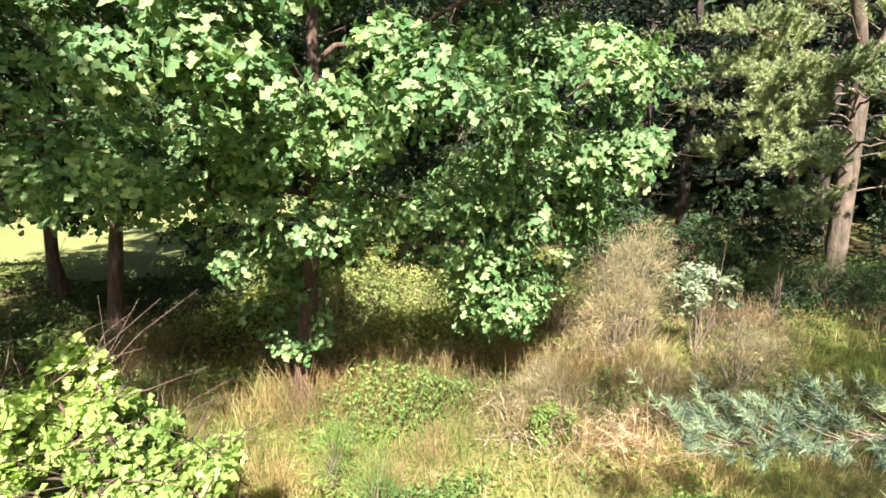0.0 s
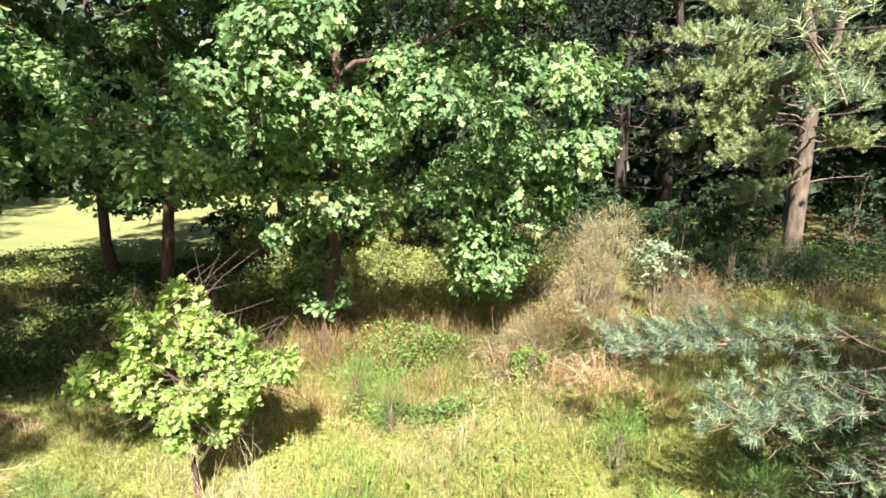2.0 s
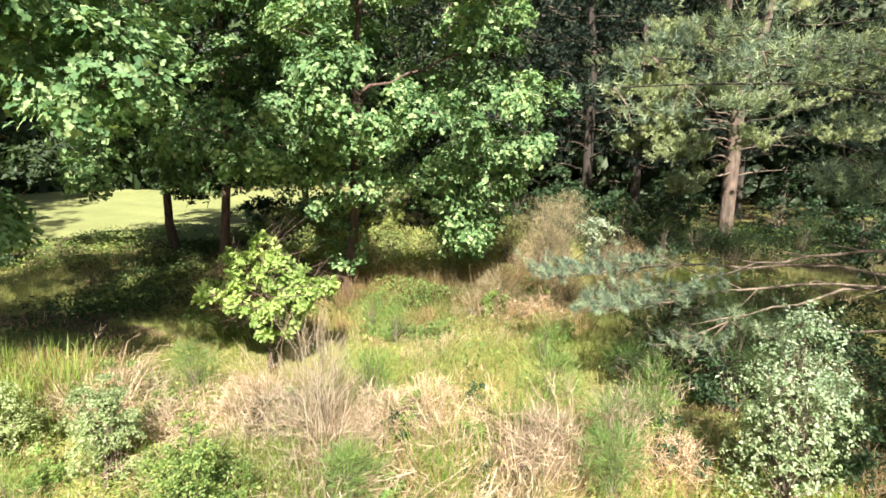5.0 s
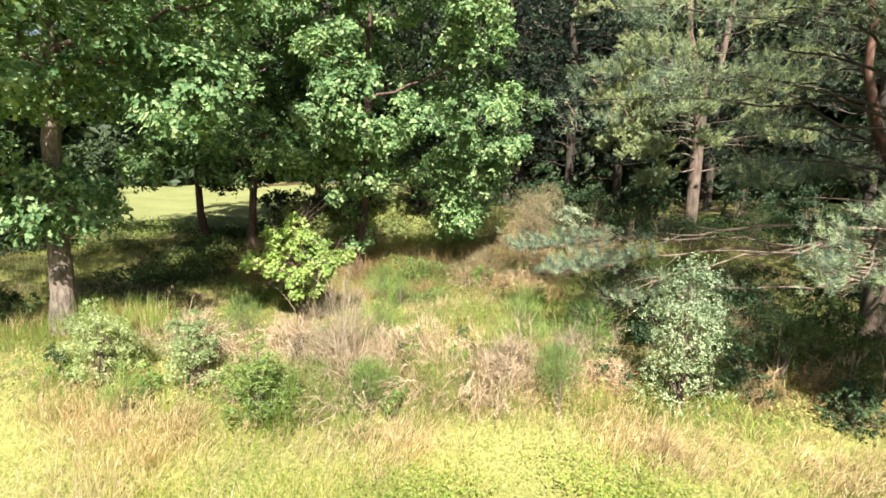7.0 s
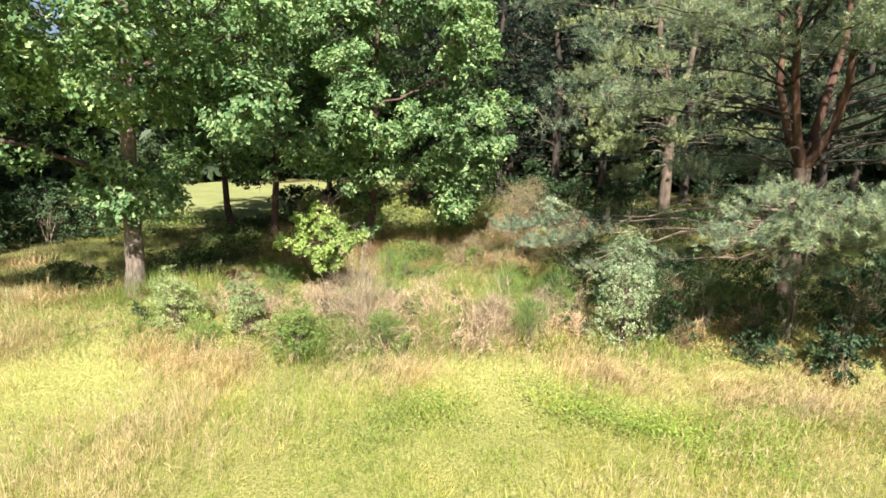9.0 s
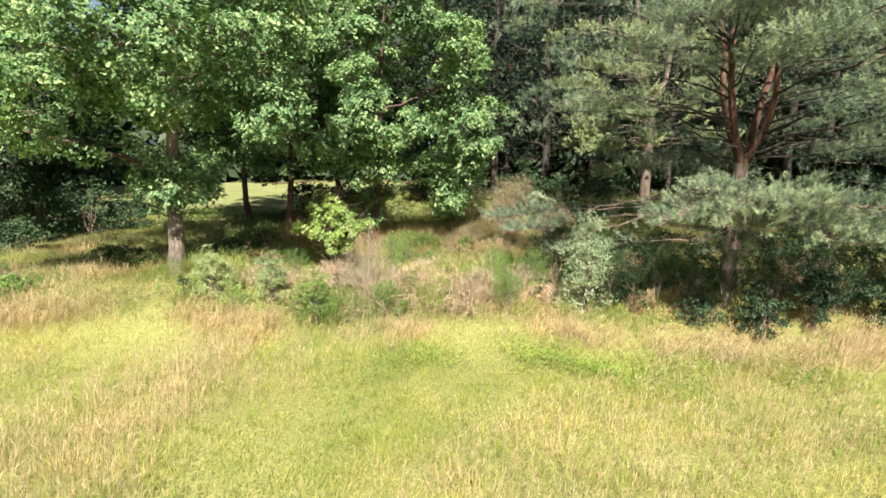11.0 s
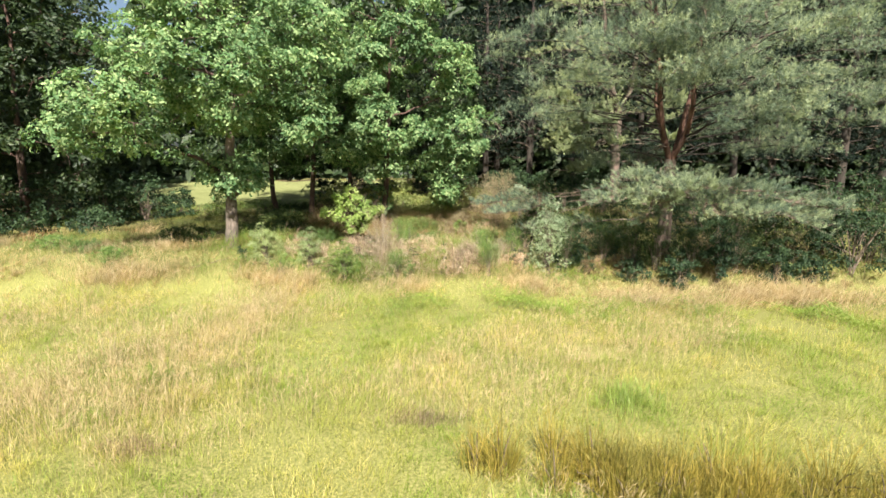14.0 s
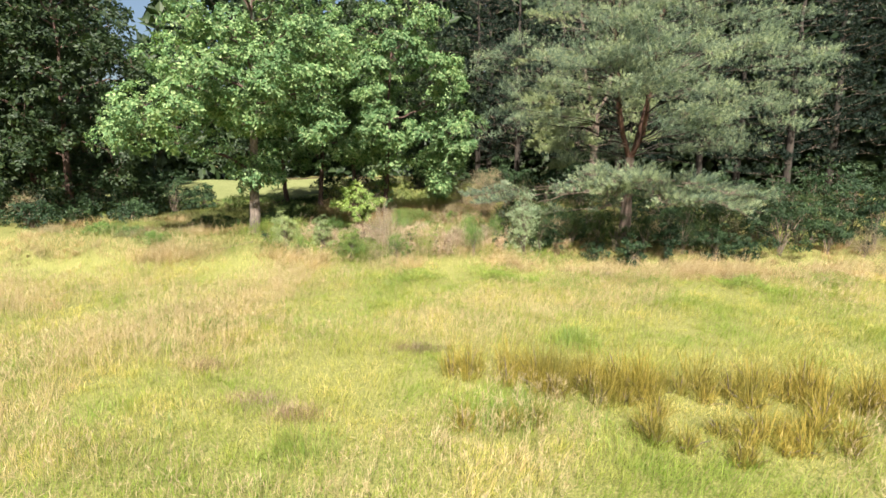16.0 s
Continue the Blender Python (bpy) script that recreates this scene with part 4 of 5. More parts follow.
# the undergrowth's dark green also carries the wood's shade
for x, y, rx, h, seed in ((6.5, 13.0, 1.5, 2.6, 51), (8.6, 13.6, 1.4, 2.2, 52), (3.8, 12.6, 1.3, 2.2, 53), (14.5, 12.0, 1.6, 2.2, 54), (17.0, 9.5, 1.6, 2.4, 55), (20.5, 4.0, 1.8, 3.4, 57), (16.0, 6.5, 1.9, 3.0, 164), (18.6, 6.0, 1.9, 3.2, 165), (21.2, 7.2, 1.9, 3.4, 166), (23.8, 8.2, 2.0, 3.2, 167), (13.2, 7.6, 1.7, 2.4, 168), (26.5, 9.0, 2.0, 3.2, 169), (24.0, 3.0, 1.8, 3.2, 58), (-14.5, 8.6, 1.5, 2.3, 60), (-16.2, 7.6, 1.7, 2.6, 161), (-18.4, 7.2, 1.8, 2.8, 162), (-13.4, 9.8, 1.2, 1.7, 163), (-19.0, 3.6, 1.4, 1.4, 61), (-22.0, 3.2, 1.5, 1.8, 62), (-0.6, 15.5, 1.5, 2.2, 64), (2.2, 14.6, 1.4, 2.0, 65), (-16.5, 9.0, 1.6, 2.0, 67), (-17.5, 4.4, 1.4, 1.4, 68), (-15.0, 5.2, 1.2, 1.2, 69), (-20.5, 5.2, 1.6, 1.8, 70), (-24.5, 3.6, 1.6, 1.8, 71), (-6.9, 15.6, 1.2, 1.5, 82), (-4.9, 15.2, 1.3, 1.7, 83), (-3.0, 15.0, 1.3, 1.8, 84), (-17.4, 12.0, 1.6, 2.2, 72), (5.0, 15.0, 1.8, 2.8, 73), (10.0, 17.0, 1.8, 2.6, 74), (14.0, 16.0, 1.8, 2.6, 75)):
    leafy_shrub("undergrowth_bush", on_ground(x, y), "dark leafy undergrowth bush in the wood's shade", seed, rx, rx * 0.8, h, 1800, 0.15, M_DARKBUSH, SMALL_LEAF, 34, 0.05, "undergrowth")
for x, y, rx, h, seed in ((0.4, 11.2, 1.2, 1.3, 56), (-3.8, 12.8, 1.3, 1.4, 59), (-1.6, 11.4, 1.3, 1.2, 63), (1.6, 12.2, 1.2, 1.6, 76), (-5.4, 13.4, 1.3, 1.4, 66), (-0.6, 10.0, 1.0, 0.8, 77), (-3.4, 10.6, 1.0, 0.8, 78), (-1.9, 13.2, 1.3, 1.7, 79)):
    leafy_shrub("bramble_thicket", on_ground(x, y), "yellow-green bramble thicket under the oaks", seed, rx, rx * 0.8, h, 2400, 0.09, M_BRAMBLE_LIT, SMALL_LEAF, 34, 0.05, "undergrowth")
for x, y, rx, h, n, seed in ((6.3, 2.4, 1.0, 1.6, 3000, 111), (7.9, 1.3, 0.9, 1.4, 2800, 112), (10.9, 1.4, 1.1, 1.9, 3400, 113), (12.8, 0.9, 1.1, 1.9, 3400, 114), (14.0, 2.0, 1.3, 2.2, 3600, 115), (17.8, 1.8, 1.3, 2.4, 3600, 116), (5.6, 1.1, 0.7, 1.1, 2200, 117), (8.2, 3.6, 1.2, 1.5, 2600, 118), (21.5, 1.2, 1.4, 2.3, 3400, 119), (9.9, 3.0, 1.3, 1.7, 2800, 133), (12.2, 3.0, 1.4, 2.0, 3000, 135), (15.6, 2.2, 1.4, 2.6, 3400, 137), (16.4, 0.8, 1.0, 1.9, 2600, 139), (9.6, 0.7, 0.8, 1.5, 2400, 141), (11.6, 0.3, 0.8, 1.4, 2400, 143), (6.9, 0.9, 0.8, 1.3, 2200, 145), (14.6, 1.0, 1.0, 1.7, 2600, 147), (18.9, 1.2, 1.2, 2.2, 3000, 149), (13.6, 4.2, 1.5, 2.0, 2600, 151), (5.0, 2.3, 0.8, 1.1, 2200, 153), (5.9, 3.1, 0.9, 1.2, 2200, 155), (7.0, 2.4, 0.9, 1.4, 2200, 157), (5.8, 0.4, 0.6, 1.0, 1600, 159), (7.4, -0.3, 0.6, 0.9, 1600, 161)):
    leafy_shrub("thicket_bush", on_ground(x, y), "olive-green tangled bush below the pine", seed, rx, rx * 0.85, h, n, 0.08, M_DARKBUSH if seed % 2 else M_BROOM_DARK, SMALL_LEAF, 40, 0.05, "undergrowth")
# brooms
# past x 5 the brooms take the green darkened for the pine's shade
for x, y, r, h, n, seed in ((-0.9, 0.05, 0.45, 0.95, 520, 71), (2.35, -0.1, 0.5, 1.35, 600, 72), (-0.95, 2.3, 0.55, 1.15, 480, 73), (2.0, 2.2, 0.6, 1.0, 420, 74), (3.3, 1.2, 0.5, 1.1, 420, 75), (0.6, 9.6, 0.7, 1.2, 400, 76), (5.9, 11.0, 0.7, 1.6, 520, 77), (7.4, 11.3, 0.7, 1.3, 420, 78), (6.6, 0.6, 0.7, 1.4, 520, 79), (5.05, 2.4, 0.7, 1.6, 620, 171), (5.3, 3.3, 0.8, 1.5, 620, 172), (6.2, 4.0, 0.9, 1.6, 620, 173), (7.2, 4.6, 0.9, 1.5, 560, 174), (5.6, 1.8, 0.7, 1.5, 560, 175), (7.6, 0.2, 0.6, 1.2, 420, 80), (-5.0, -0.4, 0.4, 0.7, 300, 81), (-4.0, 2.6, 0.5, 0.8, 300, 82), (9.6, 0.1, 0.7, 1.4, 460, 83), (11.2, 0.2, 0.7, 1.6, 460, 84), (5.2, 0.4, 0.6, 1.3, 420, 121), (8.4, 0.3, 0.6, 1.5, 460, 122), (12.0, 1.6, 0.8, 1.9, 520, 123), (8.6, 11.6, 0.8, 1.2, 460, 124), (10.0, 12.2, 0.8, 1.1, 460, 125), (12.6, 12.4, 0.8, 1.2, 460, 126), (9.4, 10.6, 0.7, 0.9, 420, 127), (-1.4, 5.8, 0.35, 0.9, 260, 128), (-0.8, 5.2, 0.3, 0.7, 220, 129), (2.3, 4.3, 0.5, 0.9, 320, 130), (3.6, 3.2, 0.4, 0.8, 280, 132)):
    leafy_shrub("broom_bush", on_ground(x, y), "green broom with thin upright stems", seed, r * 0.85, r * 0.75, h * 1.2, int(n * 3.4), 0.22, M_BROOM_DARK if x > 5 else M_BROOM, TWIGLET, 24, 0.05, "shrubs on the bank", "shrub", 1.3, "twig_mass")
# dead brush
for x, y, r, h, n, seed in ((-2.4, 1.6, 0.8, 0.75, 520, 92), (-3.4, 1.3, 0.8, 0.65, 420, 93), (0.3, 0.7, 0.9, 0.6, 620, 94), (1.2, 0.3, 0.6, 0.75, 620, 95), (1.9, 0.6, 0.5, 0.75, 420, 96), (-0.4, 1.5, 0.8, 0.6, 420, 97), (2.9, 0.7, 0.5, 0.6, 320, 98), (-4.7, 1.6, 0.8, 0.6, 360, 99), (-5.5, 2.2, 0.8, 0.5, 320, 88), (-3.0, 0.6, 0.7, 0.5, 360, 87), (1.0, 1.4, 0.8, 0.5, 400, 86), (-1.4, 0.4, 0.7, 0.5, 400, 85), (3.7, 1.9, 0.6, 0.6, 300, 90), (2.0, 7.0, 0.7, 0.5, 320, 181), (2.7, 6.7, 0.7, 0.45, 320, 182), (3.2, 7.6, 0.7, 0.6, 300, 183), (1.2, 7.3, 0.6, 0.4, 260, 184)):
    wand_shrub("dead_bush", on_ground(x, y), "bleached dry dead brushwood, tangled", seed, r, h * 1.25, int(n * 0.55), M_DEAD, 0.013, 0.55, None, "shrubs on the bank", "shrub", 7, 0.8)
wand_shrub("dead_bush", on_ground(-1.55, 1.2), "upright bleached dead bush with fine twigs", 91, 0.5, 1.45, 420, M_DEAD, 0.009, 0.2, None, "shrubs on the bank", "shrub", 8, 0.6)
for x, y, r, h, n, seed in ((3.0, 8.8, 1.0, 2.0, 4200, 101), (3.9, 10.0, 1.2, 2.3, 4600, 102), (2.2, 9.8, 0.9, 1.8, 3600, 103), (4.9, 8.2, 0.8, 1.1, 2600, 104), (1.7, 7.4, 0.9, 0.6, 2200, 105), (6.2, 1.6, 0.7, 0.9, 1800, 106), (10.4, 1.2, 0.7, 1.0, 1800, 107), (-19.8, 4.4, 0.9, 1.6, 2400, 108), (13.8, 1.0, 0.8, 1.3, 2000, 109), (18.6, -0.2, 0.8, 1.0, 1800, 110), (5.6, 9.4, 0.8, 1.0, 2200, 131), (3.4, 7.6, 0.8, 0.7, 1800, 132)):
    leafy_shrub("dry_broom", on_ground(x, y), "tangled half-dead broom bush, tan and grey-green", seed, r, r * 0.85, h * 1.12, int(n * 1.1), 0.22, M_RUSSET if seed % 4 == 3 else M_TAN, TWIGLET, 40, 0.05, "shrubs on the bank", "shrub", 0.6, "twig_mass")
for x, y, r, h, n, seed in ((-2.6, 1.5, 0.8, 0.7, 2000, 141), (0.6, 0.8, 0.8, 0.5, 1600, 142), (1.4, 0.5, 0.5, 0.8, 1600, 143), (-3.7, 1.2, 0.7, 0.6, 1600, 144), (-0.3, 1.3, 0.8, 0.6, 2000, 145), (-5.0, 1.8, 0.8, 0.55, 1600, 146), (2.9, 1.3, 0.5, 0.7, 1200, 147), (3.5, 0.6, 0.4, 0.5, 800, 148), (6.0, 0.3, 0.45, 0.5, 800, 149), (7.3, 0.5, 0.4, 0.5, 700, 158)):
    leafy_shrub("dead_bush", on_ground(x, y), "bleached dry dead brushwood, tangled", seed, r, r * 0.8, h * (1.25 if seed % 2 else 0.9), int(n * 1.3), 0.26, M_RUSSET if x > 5 else M_DEAD, TWIGLET, 22, 0.0, "shrubs on the bank", "shrub", 0.6, "twig_mass")
for x, y, rx, h, seed in ((-8.9, 2.3, 0.75, 1.0, 191), (-11.3, 0.5, 0.8, 0.4, 192), (-14.6, 2.0, 1.0, 0.5, 193), (-12.9, 1.3, 0.8, 0.4, 194), (-10.4, 3.4, 0.8, 0.7, 195)):
    leafy_shrub("low_bush", on_ground(x, y), "low dark green bush on the grassy bank", seed, rx, rx * 0.8, h, 2200, 0.07, M_BROOM_DARK if x > -11 else M_BROOM, SMALL_LEAF, 26, 0.0)
# small bushes; the darkest stand for shaded gaps between the stems
small = np.random.default_rng(9)
for i in range(34):
    x, y = small.uniform(-7.0, 6.5), small.uniform(-0.3, 2.6)
    leafy_shrub("low_bush", on_ground(x, y), "small dark green bush among dry stems, also stands for shaded gaps", 150 + i, small.uniform(0.25, 0.45), small.uniform(0.25, 0.4), small.uniform(0.4, 0.85), 700, 0.055, (M_DARKBUSH, M_BUSH, M_BROOM)[i % 3], SMALL_LEAF, 12, 0.05)

# ---- fallen wood ----


def fallen_branch(x, y, turn, long, r0, seed):
    """A crooked branch lying on the ground, with forked twigs."""
    rng = np.random.default_rng(seed)
    ob = thing("fallen_branch", on_ground(x, y, 0.0), "bleached fallen branch lying in the brush", "branch", "fallen branches")
    t = np.linspace(-0.5, 0.5, 9)
    bend = np.cumsum(rng.normal(0, 0.06, 9)) * long
    px = np.cos(turn) * t * long - np.sin(turn) * bend
    py = np.sin(turn) * t * long + np.cos(turn) * bend
    pz = height(x + px, y + py) - float(height(x, y)) + r0 * 0.5 + 0.1 * (t + 0.5)
    c = np.column_stack((px, py, pz))
    stick = part("stick", Shape().tube(c, np.linspace(r0, r0 * 0.3, 9), 7, 0.06, rng), M_TWIG, ob, "", True)
    for j in (4, 5, 7):
        d = np.array((np.cos(turn + rng.normal(0, 0.8)), np.sin(turn + rng.normal(0, 0.8)), rng.uniform(0.1, 0.5)))
        part("twig", Shape().tube(np.array((c[j], c[j] + d * long * 0.15, c[j] + d * long * 0.28 + rng.normal(0, 0.03, 3))), (r0 * 0.4, r0 * 0.25, r0 * 0.1), 5), M_TWIG, stick, "", True)


for x, y, turn, long, r0, seed in ((-2.1, 0.35, -0.5, 1.3, 0.022, 301), (-1.2, 0.7, 0.3, 0.9, 0.016, 302), (1.5, 6.8, -0.3, 1.2, 0.02, 303), (1.9, 6.6, 0.5, 1.0, 0.018, 304), (1.1, 6.9, 1.0, 0.8, 0.015, 305), (2.2, 7.2, -0.15, 1.1, 0.02, 306), (-4.4, 7.9, -0.6, 1.1, 0.018, 307), (-5.4, 6.6, 0.2, 1.6, 0.02, 308), (-6.6, 8.4, -0.9, 0.8, 0.015, 309), (0.7, 0.9, 0.8, 0.9, 0.016, 310), (-7.7, 0.0, 0.05, 1.4, 0.018, 311), (3.0, 6.2, 0.4, 0.9, 0.015, 312), (-3.6, 0.9, 0.5, 1.0, 0.016, 313)):
    fallen_branch(x, y, turn, long, r0, seed)

# ---- grass and ground cover ----
rng = np.random.default_rng(5)


def in_view(x, y):
    """Dense along the way over the meadow, thinning out to the sides."""
    return 0.06 + 0.94 * sstep(4.0, -2.0, np.abs(x - 1.0) - 0.86 * (y + 24.5))


def mounds(shape, rng, n, per, x0, x1, y0, y1, weight, tall, spread, wide, push=(0.0, 0.0)):
    """Tufts of fine blades that fan out from their middle into soft mounds; push: the way the wind has laid them."""
    cx, cy = patchy(rng, n, x0, x1, y0, y1, weight)
    size = rng.uniform(0.55, 1.3, n) * (0.6 + 0.8 * wave(cx, cy, 1.1, 77))
    k, m = np.repeat(np.arange(n), per), n * per
    a, rad = rng.uniform(0, 2 * np.pi, m), np.sqrt(rng.random(m))
    d = np.column_stack((np.cos(a), np.sin(a)))
    x, y = cx[k] + d[:, 0] * rad * spread * size[k] * 0.6, cy[k] + d[:, 1] * rad * spread * size[k] * 0.6
    root = np.column_stack((x, y, height(x, y) - 0.02))
    ln = tall * size[k] * rng.uniform(0.55, 1.15, m) * (1.1 - 0.35 * rad)
    lay = np.column_stack((push[0] * (0.4 + wave(cx, cy, 0.8, 5)), push[1] * (0.4 + wave(cx, cy, 0.9, 6))))[k]
    out = d * (rad * 0.7)[:, None] + lay + rng.normal(0, 0.22, (m, 2))
    tip = root + np.column_stack((out * ln[:, None], ln * (1 - 0.18 * np.hypot(out[:, 0], out[:, 1]))))
    b = a + rng.normal(1.57, 0.6, m)
    w = np.column_stack((np.cos(b), np.sin(b), np.zeros(m))) * (wide * rng.uniform(0.6, 1.3, m) / 2)[:, None]
    mid = root + (tip - root) * (0.5, 0.5, 0.6)
    shape.add(np.stack((root, mid + w, tip, mid - w), 1).reshape(-1, 3), np.arange(m * 4).reshape(-1, 4))


def panicles(shape, rng, x, y, tall, push=(0.0, 0.0)):
    """Thin flowering stems, each ending in a loose airy head."""
    n = len(x)
    root = np.column_stack((x, y, height(x, y)))
    ln = tall * rng.uniform(0.7, 1.2, n)
    lean = np.column_stack((push[0] + rng.normal(0, 0.13, n), push[1] + rng.normal(0, 0.13, n), np.ones(n)))
    top = root + lean * ln[:, None]
    w = np.array((0.0025, 0.0, 0.0))
    shape.add(np.stack((root - w, root + w, top), 1).reshape(-1, 3), np.arange(n * 3).reshape(-1, 3))
    for _ in range(5):
        p = root + lean * (ln * rng.uniform(0.72, 0.97, n))[:, None]
        d = unit(lean + rng.normal(0, 0.45, (n, 3))) * (0.15 * rng.uniform(0.6, 1.2, n) * tall / 0.6)[:, None]
        q = unit(np.cross(d, scatter_dirs(rng, n))) * 0.0045
        shape.add(np.stack((p, p + d * 0.6 + q, p + d, p + d * 0.6 - q), 1).reshape(-1, 3), np.arange(n * 4).reshape(-1, 4))


meadow = lambda x, y: in_view(x, y) * np.clip(15 / (y + 27), 0.4, 1)
s = Shape()
mounds(s, rng, 8000, 24, -24, 26, -30, -0.6, lambda x, y: meadow(x, y) * sstep(0.2, -0.6, y + 0.6 + 1.5 * sstep(1.5, 9.5, x)) * (0.45 + 0.55 * wave(x, y, 0.7, 1)), 0.32, 0.36, 0.0068, (0.18, -0.12))
x, y = patchy(rng, 60000, -26, 28, -30, 0.5, lambda x, y: meadow(x, y) * sstep(0.9, -0.3, y + 0.6 + 1.3 * sstep(1.5, 9.5, x)))
blades_at(s, rng, x, y, 0.2, 0.0055, 1.3, 0.3)
stuff("meadow_grass", s, M_GRASS, "yellow-green meadow grass in soft tufts, knee high", "grass")

s = Shape()
n = 22000
x, y = patchy(rng, n, -9, 22, -6.5, -0.9, lambda x, y: np.exp(-((y + 2.3 + 1.2 * sstep(1.5, 9.5, x) - 0.25 * np.sin(0.8 * x)) / 1.0) ** 2) * sstep(0.3, 0.9, wave(x, y, 1.3, 2)) * (0.15 + 0.85 * sstep(-2.5, 1.5, x)))
p = np.column_stack((x, y, height(x, y) + 0.05 + rng.random(n) ** 0.6 * 0.36 * (0.4 + 0.9 * wave(x, y, 2.2, 19))))
f = unit(UP + 0.55 * rng.normal(size=(n, 3)))
s.blades(SMALL_LEAF, p, np.cross(f, scatter_dirs(rng, n)) + (0, 0, 0.15), f, 0.05 * rng.uniform(0.6, 1.3, n))
x, y = patchy(rng, 12000, -20, 26, -16, -1.2, lambda x, y: in_view(x, y) * sstep(0.5, 0.75, wave(x, y, 0.6, 2)))
blades_at(s, rng, x, y, 0.25, 0.009, 1.1)
stuff("lush_grass", s, M_LUSH, "lush bright green leafy herbs in the meadow", "grass")

s = Shape()
edge = lambda x, y: np.exp(-((y + 0.75 + 1.2 * sstep(1.5, 9.5, x) - 0.25 * np.sin(x * 0.7) - 0.5 * sstep(-5, -9, x)) / (0.45 + 0.35 * sstep(1.5, 9.5, x))) ** 2)
mounds(s, rng, 1150, 24, -22, 24, -4, 0.8, lambda x, y: edge(x, y) * (0.1 + 0.9 * sstep(0.3, 0.7, wave(x, y, 1.3, 8))), 0.44, 0.2, 0.009, (0.35, -0.2))
mounds(s, rng, 260, 24, -19, 16, -19, -2.2, lambda x, y: in_view(x, y) * sstep(0.42, 0.75, wave(x, y, 0.55, 9)), 0.46, 0.26, 0.007, (0.15, -0.1))
mounds(s, rng, 150, 40, -18, -4, -15, -1.0, lambda x, y: in_view(x, y) * sstep(0.5, 0.7, wave(x, y, 0.8, 3)), 0.7, 0.26, 0.006, (0.15, -0.05))
mounds(s, rng, 90, 30, -12, 10, 0.8, 11.5, lambda x, y: 0.15 + 0.85 * np.exp(-((x + 1.5) / 3) ** 2 - ((y - 6.5) / 2.2) ** 2), 0.5, 0.25, 0.006)
mounds(s, rng, 130, 26, -3.5, 4.0, 8.4, 12.5, lambda x, y: 0.25 + 0.75 * wave(x, y, 1.2, 28), 0.8, 0.25, 0.01)
mounds(s, rng, 150, 26, 2.5, 11.0, 5.5, 11.5, lambda x, y: 0.2 + 0.8 * wave(x, y, 1.0, 29), 0.45, 0.28, 0.01)
mounds(s, rng, 300, 40, -6.0, 5.5, 1.2, 6.4, lambda x, y: sstep(0.4, 0.7, wave(x, y, 1.1, 30)), 0.34, 0.26, 0.005, (0.2, -0.1))
mounds(s, rng, 260, 30, -18.0, -8.2, -1.4, 5.0, lambda x, y: 0.15 + 0.85 * sstep(0.45, 0.7, wave(x, y, 0.9, 38)), 0.5, 0.26, 0.008, (0.15, -0.1))
stuff("straw_grass", s, M_STRAW, "tall dry straw-coloured grass in tufts", "grass")

s = Shape()
x, y = patchy(rng, 5200, -22, 24, -3, 0.4, lambda x, y: edge(x, y) * (0.25 + 0.75 * wave(x, y, 1.3, 8)))
panicles(s, rng, x, y, 0.52, (0.25, -0.1))
x, y = patchy(rng, 7000, -20, 22, -19, -2.2, lambda x, y: in_view(x, y) * sstep(0.42, 0.72, wave(x, y, 0.55, 9)))
panicles(s, rng, x, y, 0.6, (0.12, -0.06))
x, y = patchy(rng, 2600, -18, -4, -15, -1.0, lambda x, y: in_view(x, y) * sstep(0.5, 0.7, wave(x, y, 0.8, 3)))
panicles(s, rng, x, y, 0.85, (0.1, -0.05))
stuff("seed_heads", s, M_PANICLE, "pale pinkish seed heads on thin grass stems", "grass")

s = Shape()
x, y = patchy(rng, 84000, -16, 16, -0.6, 11, lambda x, y: (0.3 + 0.7 * wave(x, y, 0.6, 4)) * (0.25 + 0.75 * sstep(1.3, 1.7, np.hypot((x - 10.5) / 4.2, (y - 2.5) / 2.2))) * sstep(0.7, 1.2, np.hypot((x + 8.0) / 1.9, (y - 5.2) / 0.9)))
blades_at(s, rng, x, y, 0.26, 0.008, 1.5, 0.4)
stuff("bank_grass", s, M_BANK, "rough green grass on the bank and in the clearing", "grass")

s = Shape()
n = 30000
x, y = patchy(rng, n, -20, 20, 1.5, 16, lambda x, y: sstep(0.4, 0.65, wave(x, y, 0.7, 6)) * (0.15 + 0.85 * sstep(5, 8, y)))
p = np.column_stack((x, y, height(x, y) + rng.uniform(0.03, 0.5, n) * wave(x, y, 0.9, 7)))
f = unit(UP + 0.6 * rng.normal(size=(n, 3)))
s.blades(SMALL_LEAF, p, np.cross(f, scatter_dirs(rng, n)), f, 0.1 * rng.uniform(0.6, 1.3, n))
stuff("brambles", s, M_BUSH, "low brambles and ferns on the woodland floor", "undergrowth")

def herbs(name, n, x0, x1, y0, y1, tall, size, weight, mat, label):
    """Small leaves at every height up to tall, over the given ground."""
    s = Shape()
    x, y = patchy(rng, n, x0, x1, y0, y1, weight)
    p = np.column_stack((x, y, height(x, y) + 0.02 + rng.random(n) * tall * (0.3 + wave(x, y, 1.6, n))))
    f = unit(UP + 0.7 * rng.normal(size=(n, 3)))
    s.blades(SMALL_LEAF, p, np.cross(f, scatter_dirs(rng, n)), f, size * rng.uniform(0.6, 1.3, n))
    stuff(name, s, mat, label, "undergrowth")


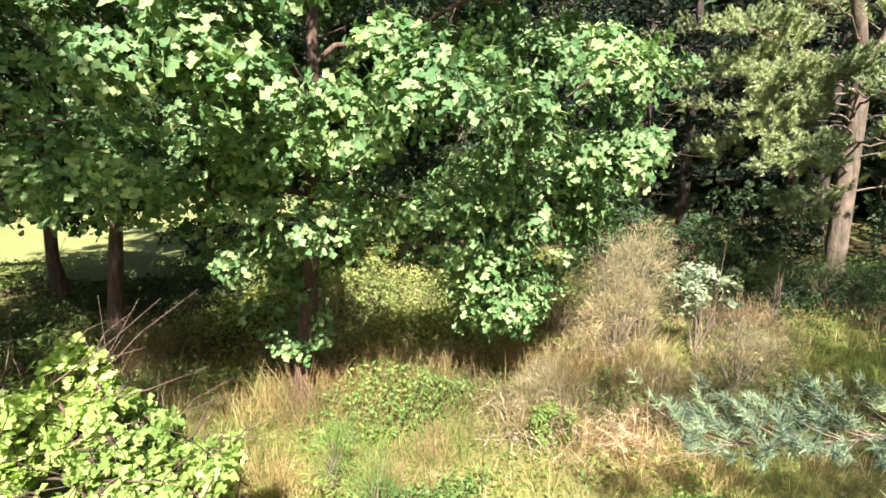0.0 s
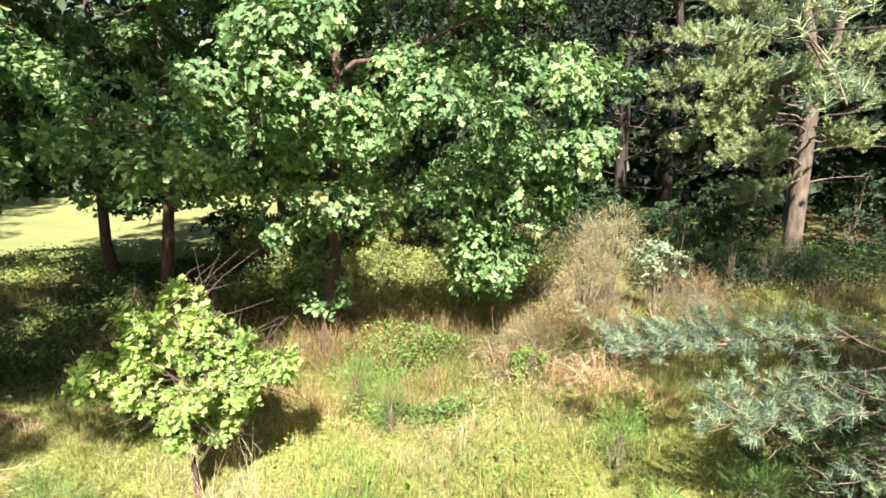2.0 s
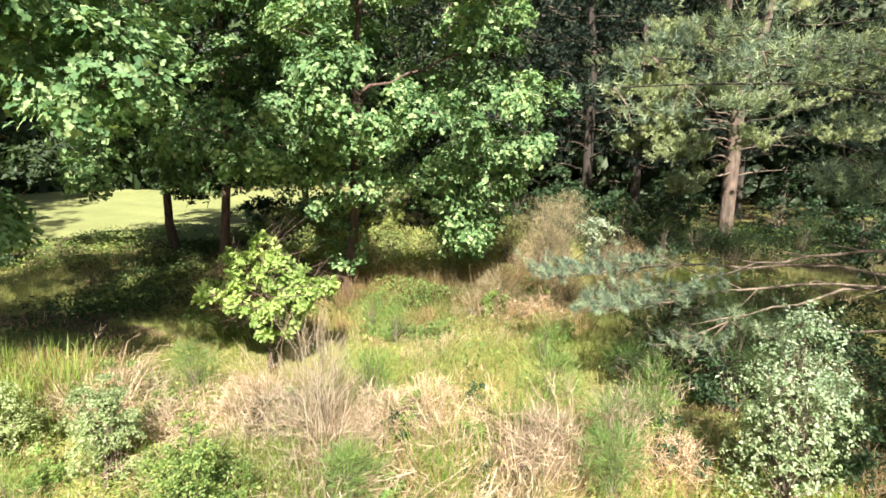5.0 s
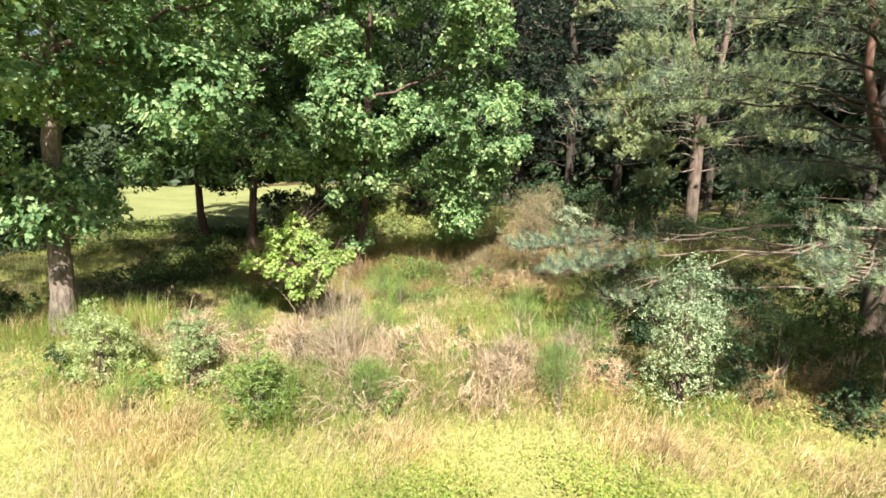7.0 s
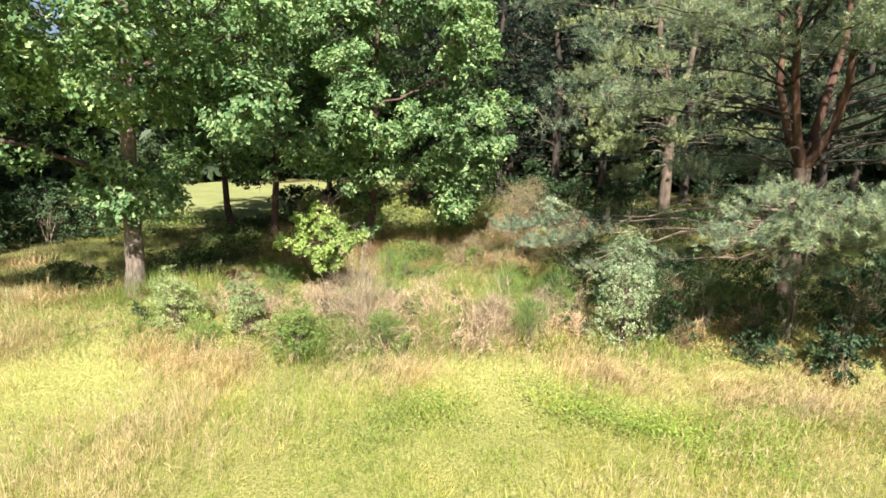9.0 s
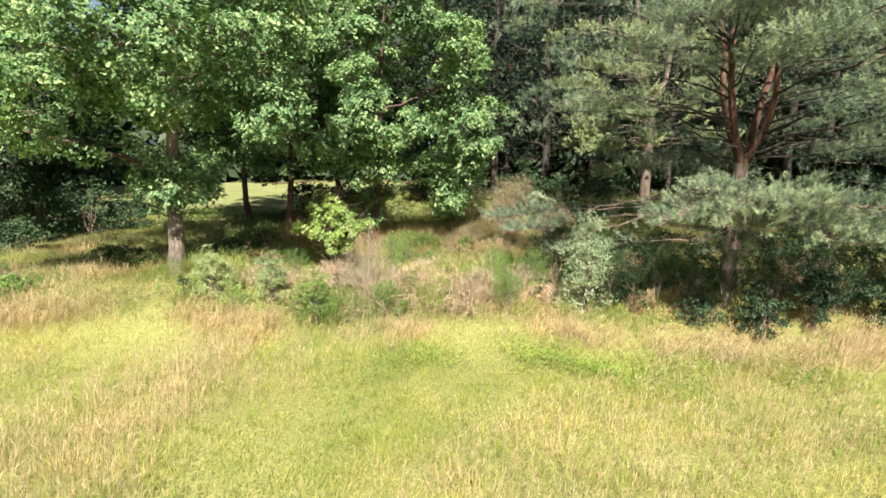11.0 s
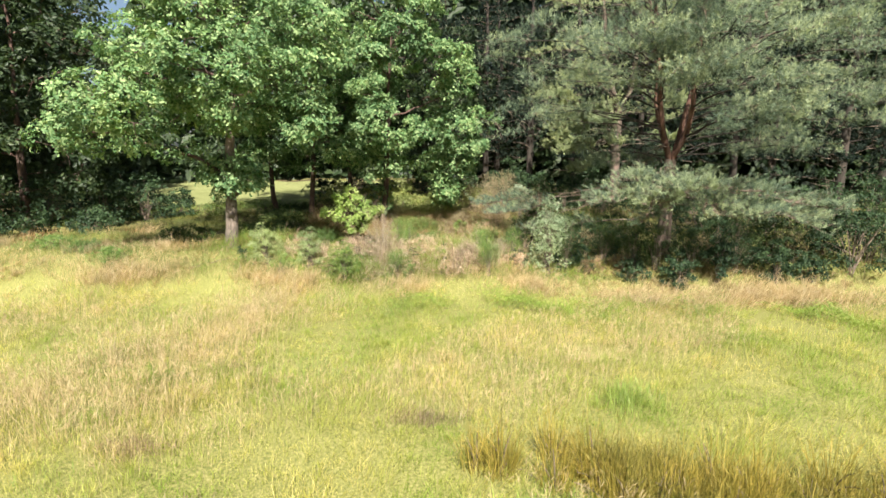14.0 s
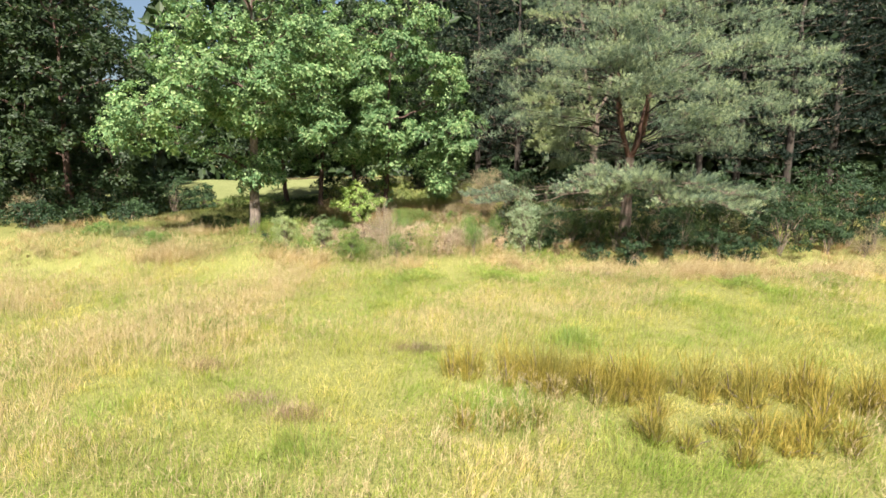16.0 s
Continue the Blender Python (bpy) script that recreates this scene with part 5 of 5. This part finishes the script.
herbs("trunk_foot_plants", 9000, -5.5, 3.2, 5.2, 9.4, 0.5, 0.075, lambda x, y: sstep(0.48, 0.72, wave(x, y, 1.5, 27)), M_BROOM, "leafy green seedlings and brambles round the oak's foot")
herbs("clearing_herbs", 2600, -6.0, 9.0, 2.4, 8.5, 0.22, 0.06, lambda x, y: sstep(0.45, 0.7, wave(x, y, 1.6, 33)), M_LUSH, "yellow-green herbs scattered over the clearing")
herbs("bramble_shoots", 9000, -6.5, 7.0, -0.4, 2.4, 0.55, 0.06, lambda x, y: sstep(0.5, 0.72, wave(x, y, 1.9, 35)), M_BRAMBLE_LIT, "fresh green bramble shoots among the dead brush")
herbs("bank_herbs", 17000, -14, 18, -0.3, 2.2, 0.35, 0.05, lambda x, y: 0.15 + 0.85 * sstep(0.4, 0.7, wave(x, y, 1.2, 21)), M_BROOM, "mixed green herbs and bramble shoots on the bank")
# leaf colour dark enough to stand for the pines' shade too
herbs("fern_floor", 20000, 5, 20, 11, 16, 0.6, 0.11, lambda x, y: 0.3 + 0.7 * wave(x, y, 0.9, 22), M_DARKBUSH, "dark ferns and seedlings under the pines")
# paler leaves stand for sun that the oak's crown keeps off here
herbs("lit_brambles", 26000, -5, 3.5, 8.8, 14, 0.9, 0.09, lambda x, y: 0.3 + 0.7 * wave(x, y, 0.9, 23), M_BRAMBLE_LIT, "sunlit yellow-green brambles behind the oak")
# the oaks' shade is put into these plants' dark green too
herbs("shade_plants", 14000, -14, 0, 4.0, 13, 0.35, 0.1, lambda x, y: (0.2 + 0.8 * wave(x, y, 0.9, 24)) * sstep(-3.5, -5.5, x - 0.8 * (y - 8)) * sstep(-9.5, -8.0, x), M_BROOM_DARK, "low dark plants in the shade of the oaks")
s = Shape()
n = 8000
x, y = patchy(rng, n, -9, 16, -0.2, 3.2, lambda x, y: 0.1 + 0.9 * sstep(0.35, 0.7, wave(x, y, 1.0, 25)))
blades_at(s, rng, x, y, 0.55, 0.008, 1.9, 0.5)
mounds(s, rng, 420, 34, -5.5, 3.5, 5.6, 9.5, lambda x, y: 0.25 + 0.75 * sstep(0.35, 0.65, wave(x, y, 1.2, 26)), 0.85, 0.3, 0.006)
mounds(s, rng, 420, 26, 3.0, 20.0, -2.4, 0.6, lambda x, y: sstep(-0.5, 0.1, y + 0.75 + 1.5 * sstep(1.5, 9.5, x)) * (0.3 + 0.7 * wave(x, y, 1.2, 37)), 0.45, 0.24, 0.008, (0.2, -0.15))
mounds(s, rng, 170, 28, -18.0, -8.2, -1.0, 6.0, lambda x, y: sstep(0.45, 0.7, wave(x, y, 1.1, 39)), 0.42, 0.26, 0.008, (0.15, -0.1))
stuff("brown_grass", s, M_BROWN, "tall brown withered grass and fallen stalks", "grass")

s = Shape()
x = np.concatenate([rng.normal(cx, 0.35, 700) for cx in (-2.8, -1.7, -4.6, 0.4)])
y = np.concatenate([rng.normal(cy, 0.22, 700) for cy in (-12.3, -12.9, -10.4, -9.6)])
blades_at(s, rng, x, y, 0.26, 0.006, 1.1)
stuff("sorrel", s, M_RUSSET, "reddish-brown sorrel patches in the meadow", "grass")
s = Shape()
x = np.concatenate([rng.normal(cx, 0.4, 500) for cx in (1.9, 2.3, -1.2, 4.4, -5.5)])
y = np.concatenate([rng.normal(cy, 0.3, 500) for cy in (-12.7, -13.3, -14.2, -9.0, -8.0)])
blades_at(s, rng, x, y, 0.42, 0.008, 1.2)
x, y = tufts(rng, 150, 55, 0.2, -5, 9, 2.6, 11, lambda x, y: 0.15 + 0.85 * sstep(0.45, 0.7, wave(x, y, 1.1, 41)))
blades_at(s, rng, x, y, 0.36, 0.008, 1.3)
x, y = tufts(rng, 130, 60, 0.14, -9, 6.5, -0.7, 2.2, lambda x, y: 0.1 + 0.9 * sstep(0.45, 0.7, wave(x, y, 1.7, 43)))
blades_at(s, rng, x, y, 0.62, 0.008, 1.0)
stuff("tussocks", s, M_LUSH, "fresh green grass tussocks in the meadow", "grass")

# rushes: dense sheaves across the wet corner of the meadow
for i in range(105):
    u = rng.random()
    row = i % 3
    x = 1.7 + 10.5 * u + rng.normal(0, 0.3)
    y = (-11.0 - 2.0 * u, -11.4 - 2.0 * u, -13.4 - 1.2 * u)[row] + rng.normal(0, 0.28)
    k = (0.75 if row == 2 else 1.0) * (0.6 + 0.6 * rng.random())
    wand_shrub("rush_clump", on_ground(x, y), "tall olive-brown rushes with dark seed heads", 200 + i, 0.42 * k, 0.92 * k, 150, M_RUSH, 0.009, 0.1, None, "rushes in the meadow", "rushes", 1)

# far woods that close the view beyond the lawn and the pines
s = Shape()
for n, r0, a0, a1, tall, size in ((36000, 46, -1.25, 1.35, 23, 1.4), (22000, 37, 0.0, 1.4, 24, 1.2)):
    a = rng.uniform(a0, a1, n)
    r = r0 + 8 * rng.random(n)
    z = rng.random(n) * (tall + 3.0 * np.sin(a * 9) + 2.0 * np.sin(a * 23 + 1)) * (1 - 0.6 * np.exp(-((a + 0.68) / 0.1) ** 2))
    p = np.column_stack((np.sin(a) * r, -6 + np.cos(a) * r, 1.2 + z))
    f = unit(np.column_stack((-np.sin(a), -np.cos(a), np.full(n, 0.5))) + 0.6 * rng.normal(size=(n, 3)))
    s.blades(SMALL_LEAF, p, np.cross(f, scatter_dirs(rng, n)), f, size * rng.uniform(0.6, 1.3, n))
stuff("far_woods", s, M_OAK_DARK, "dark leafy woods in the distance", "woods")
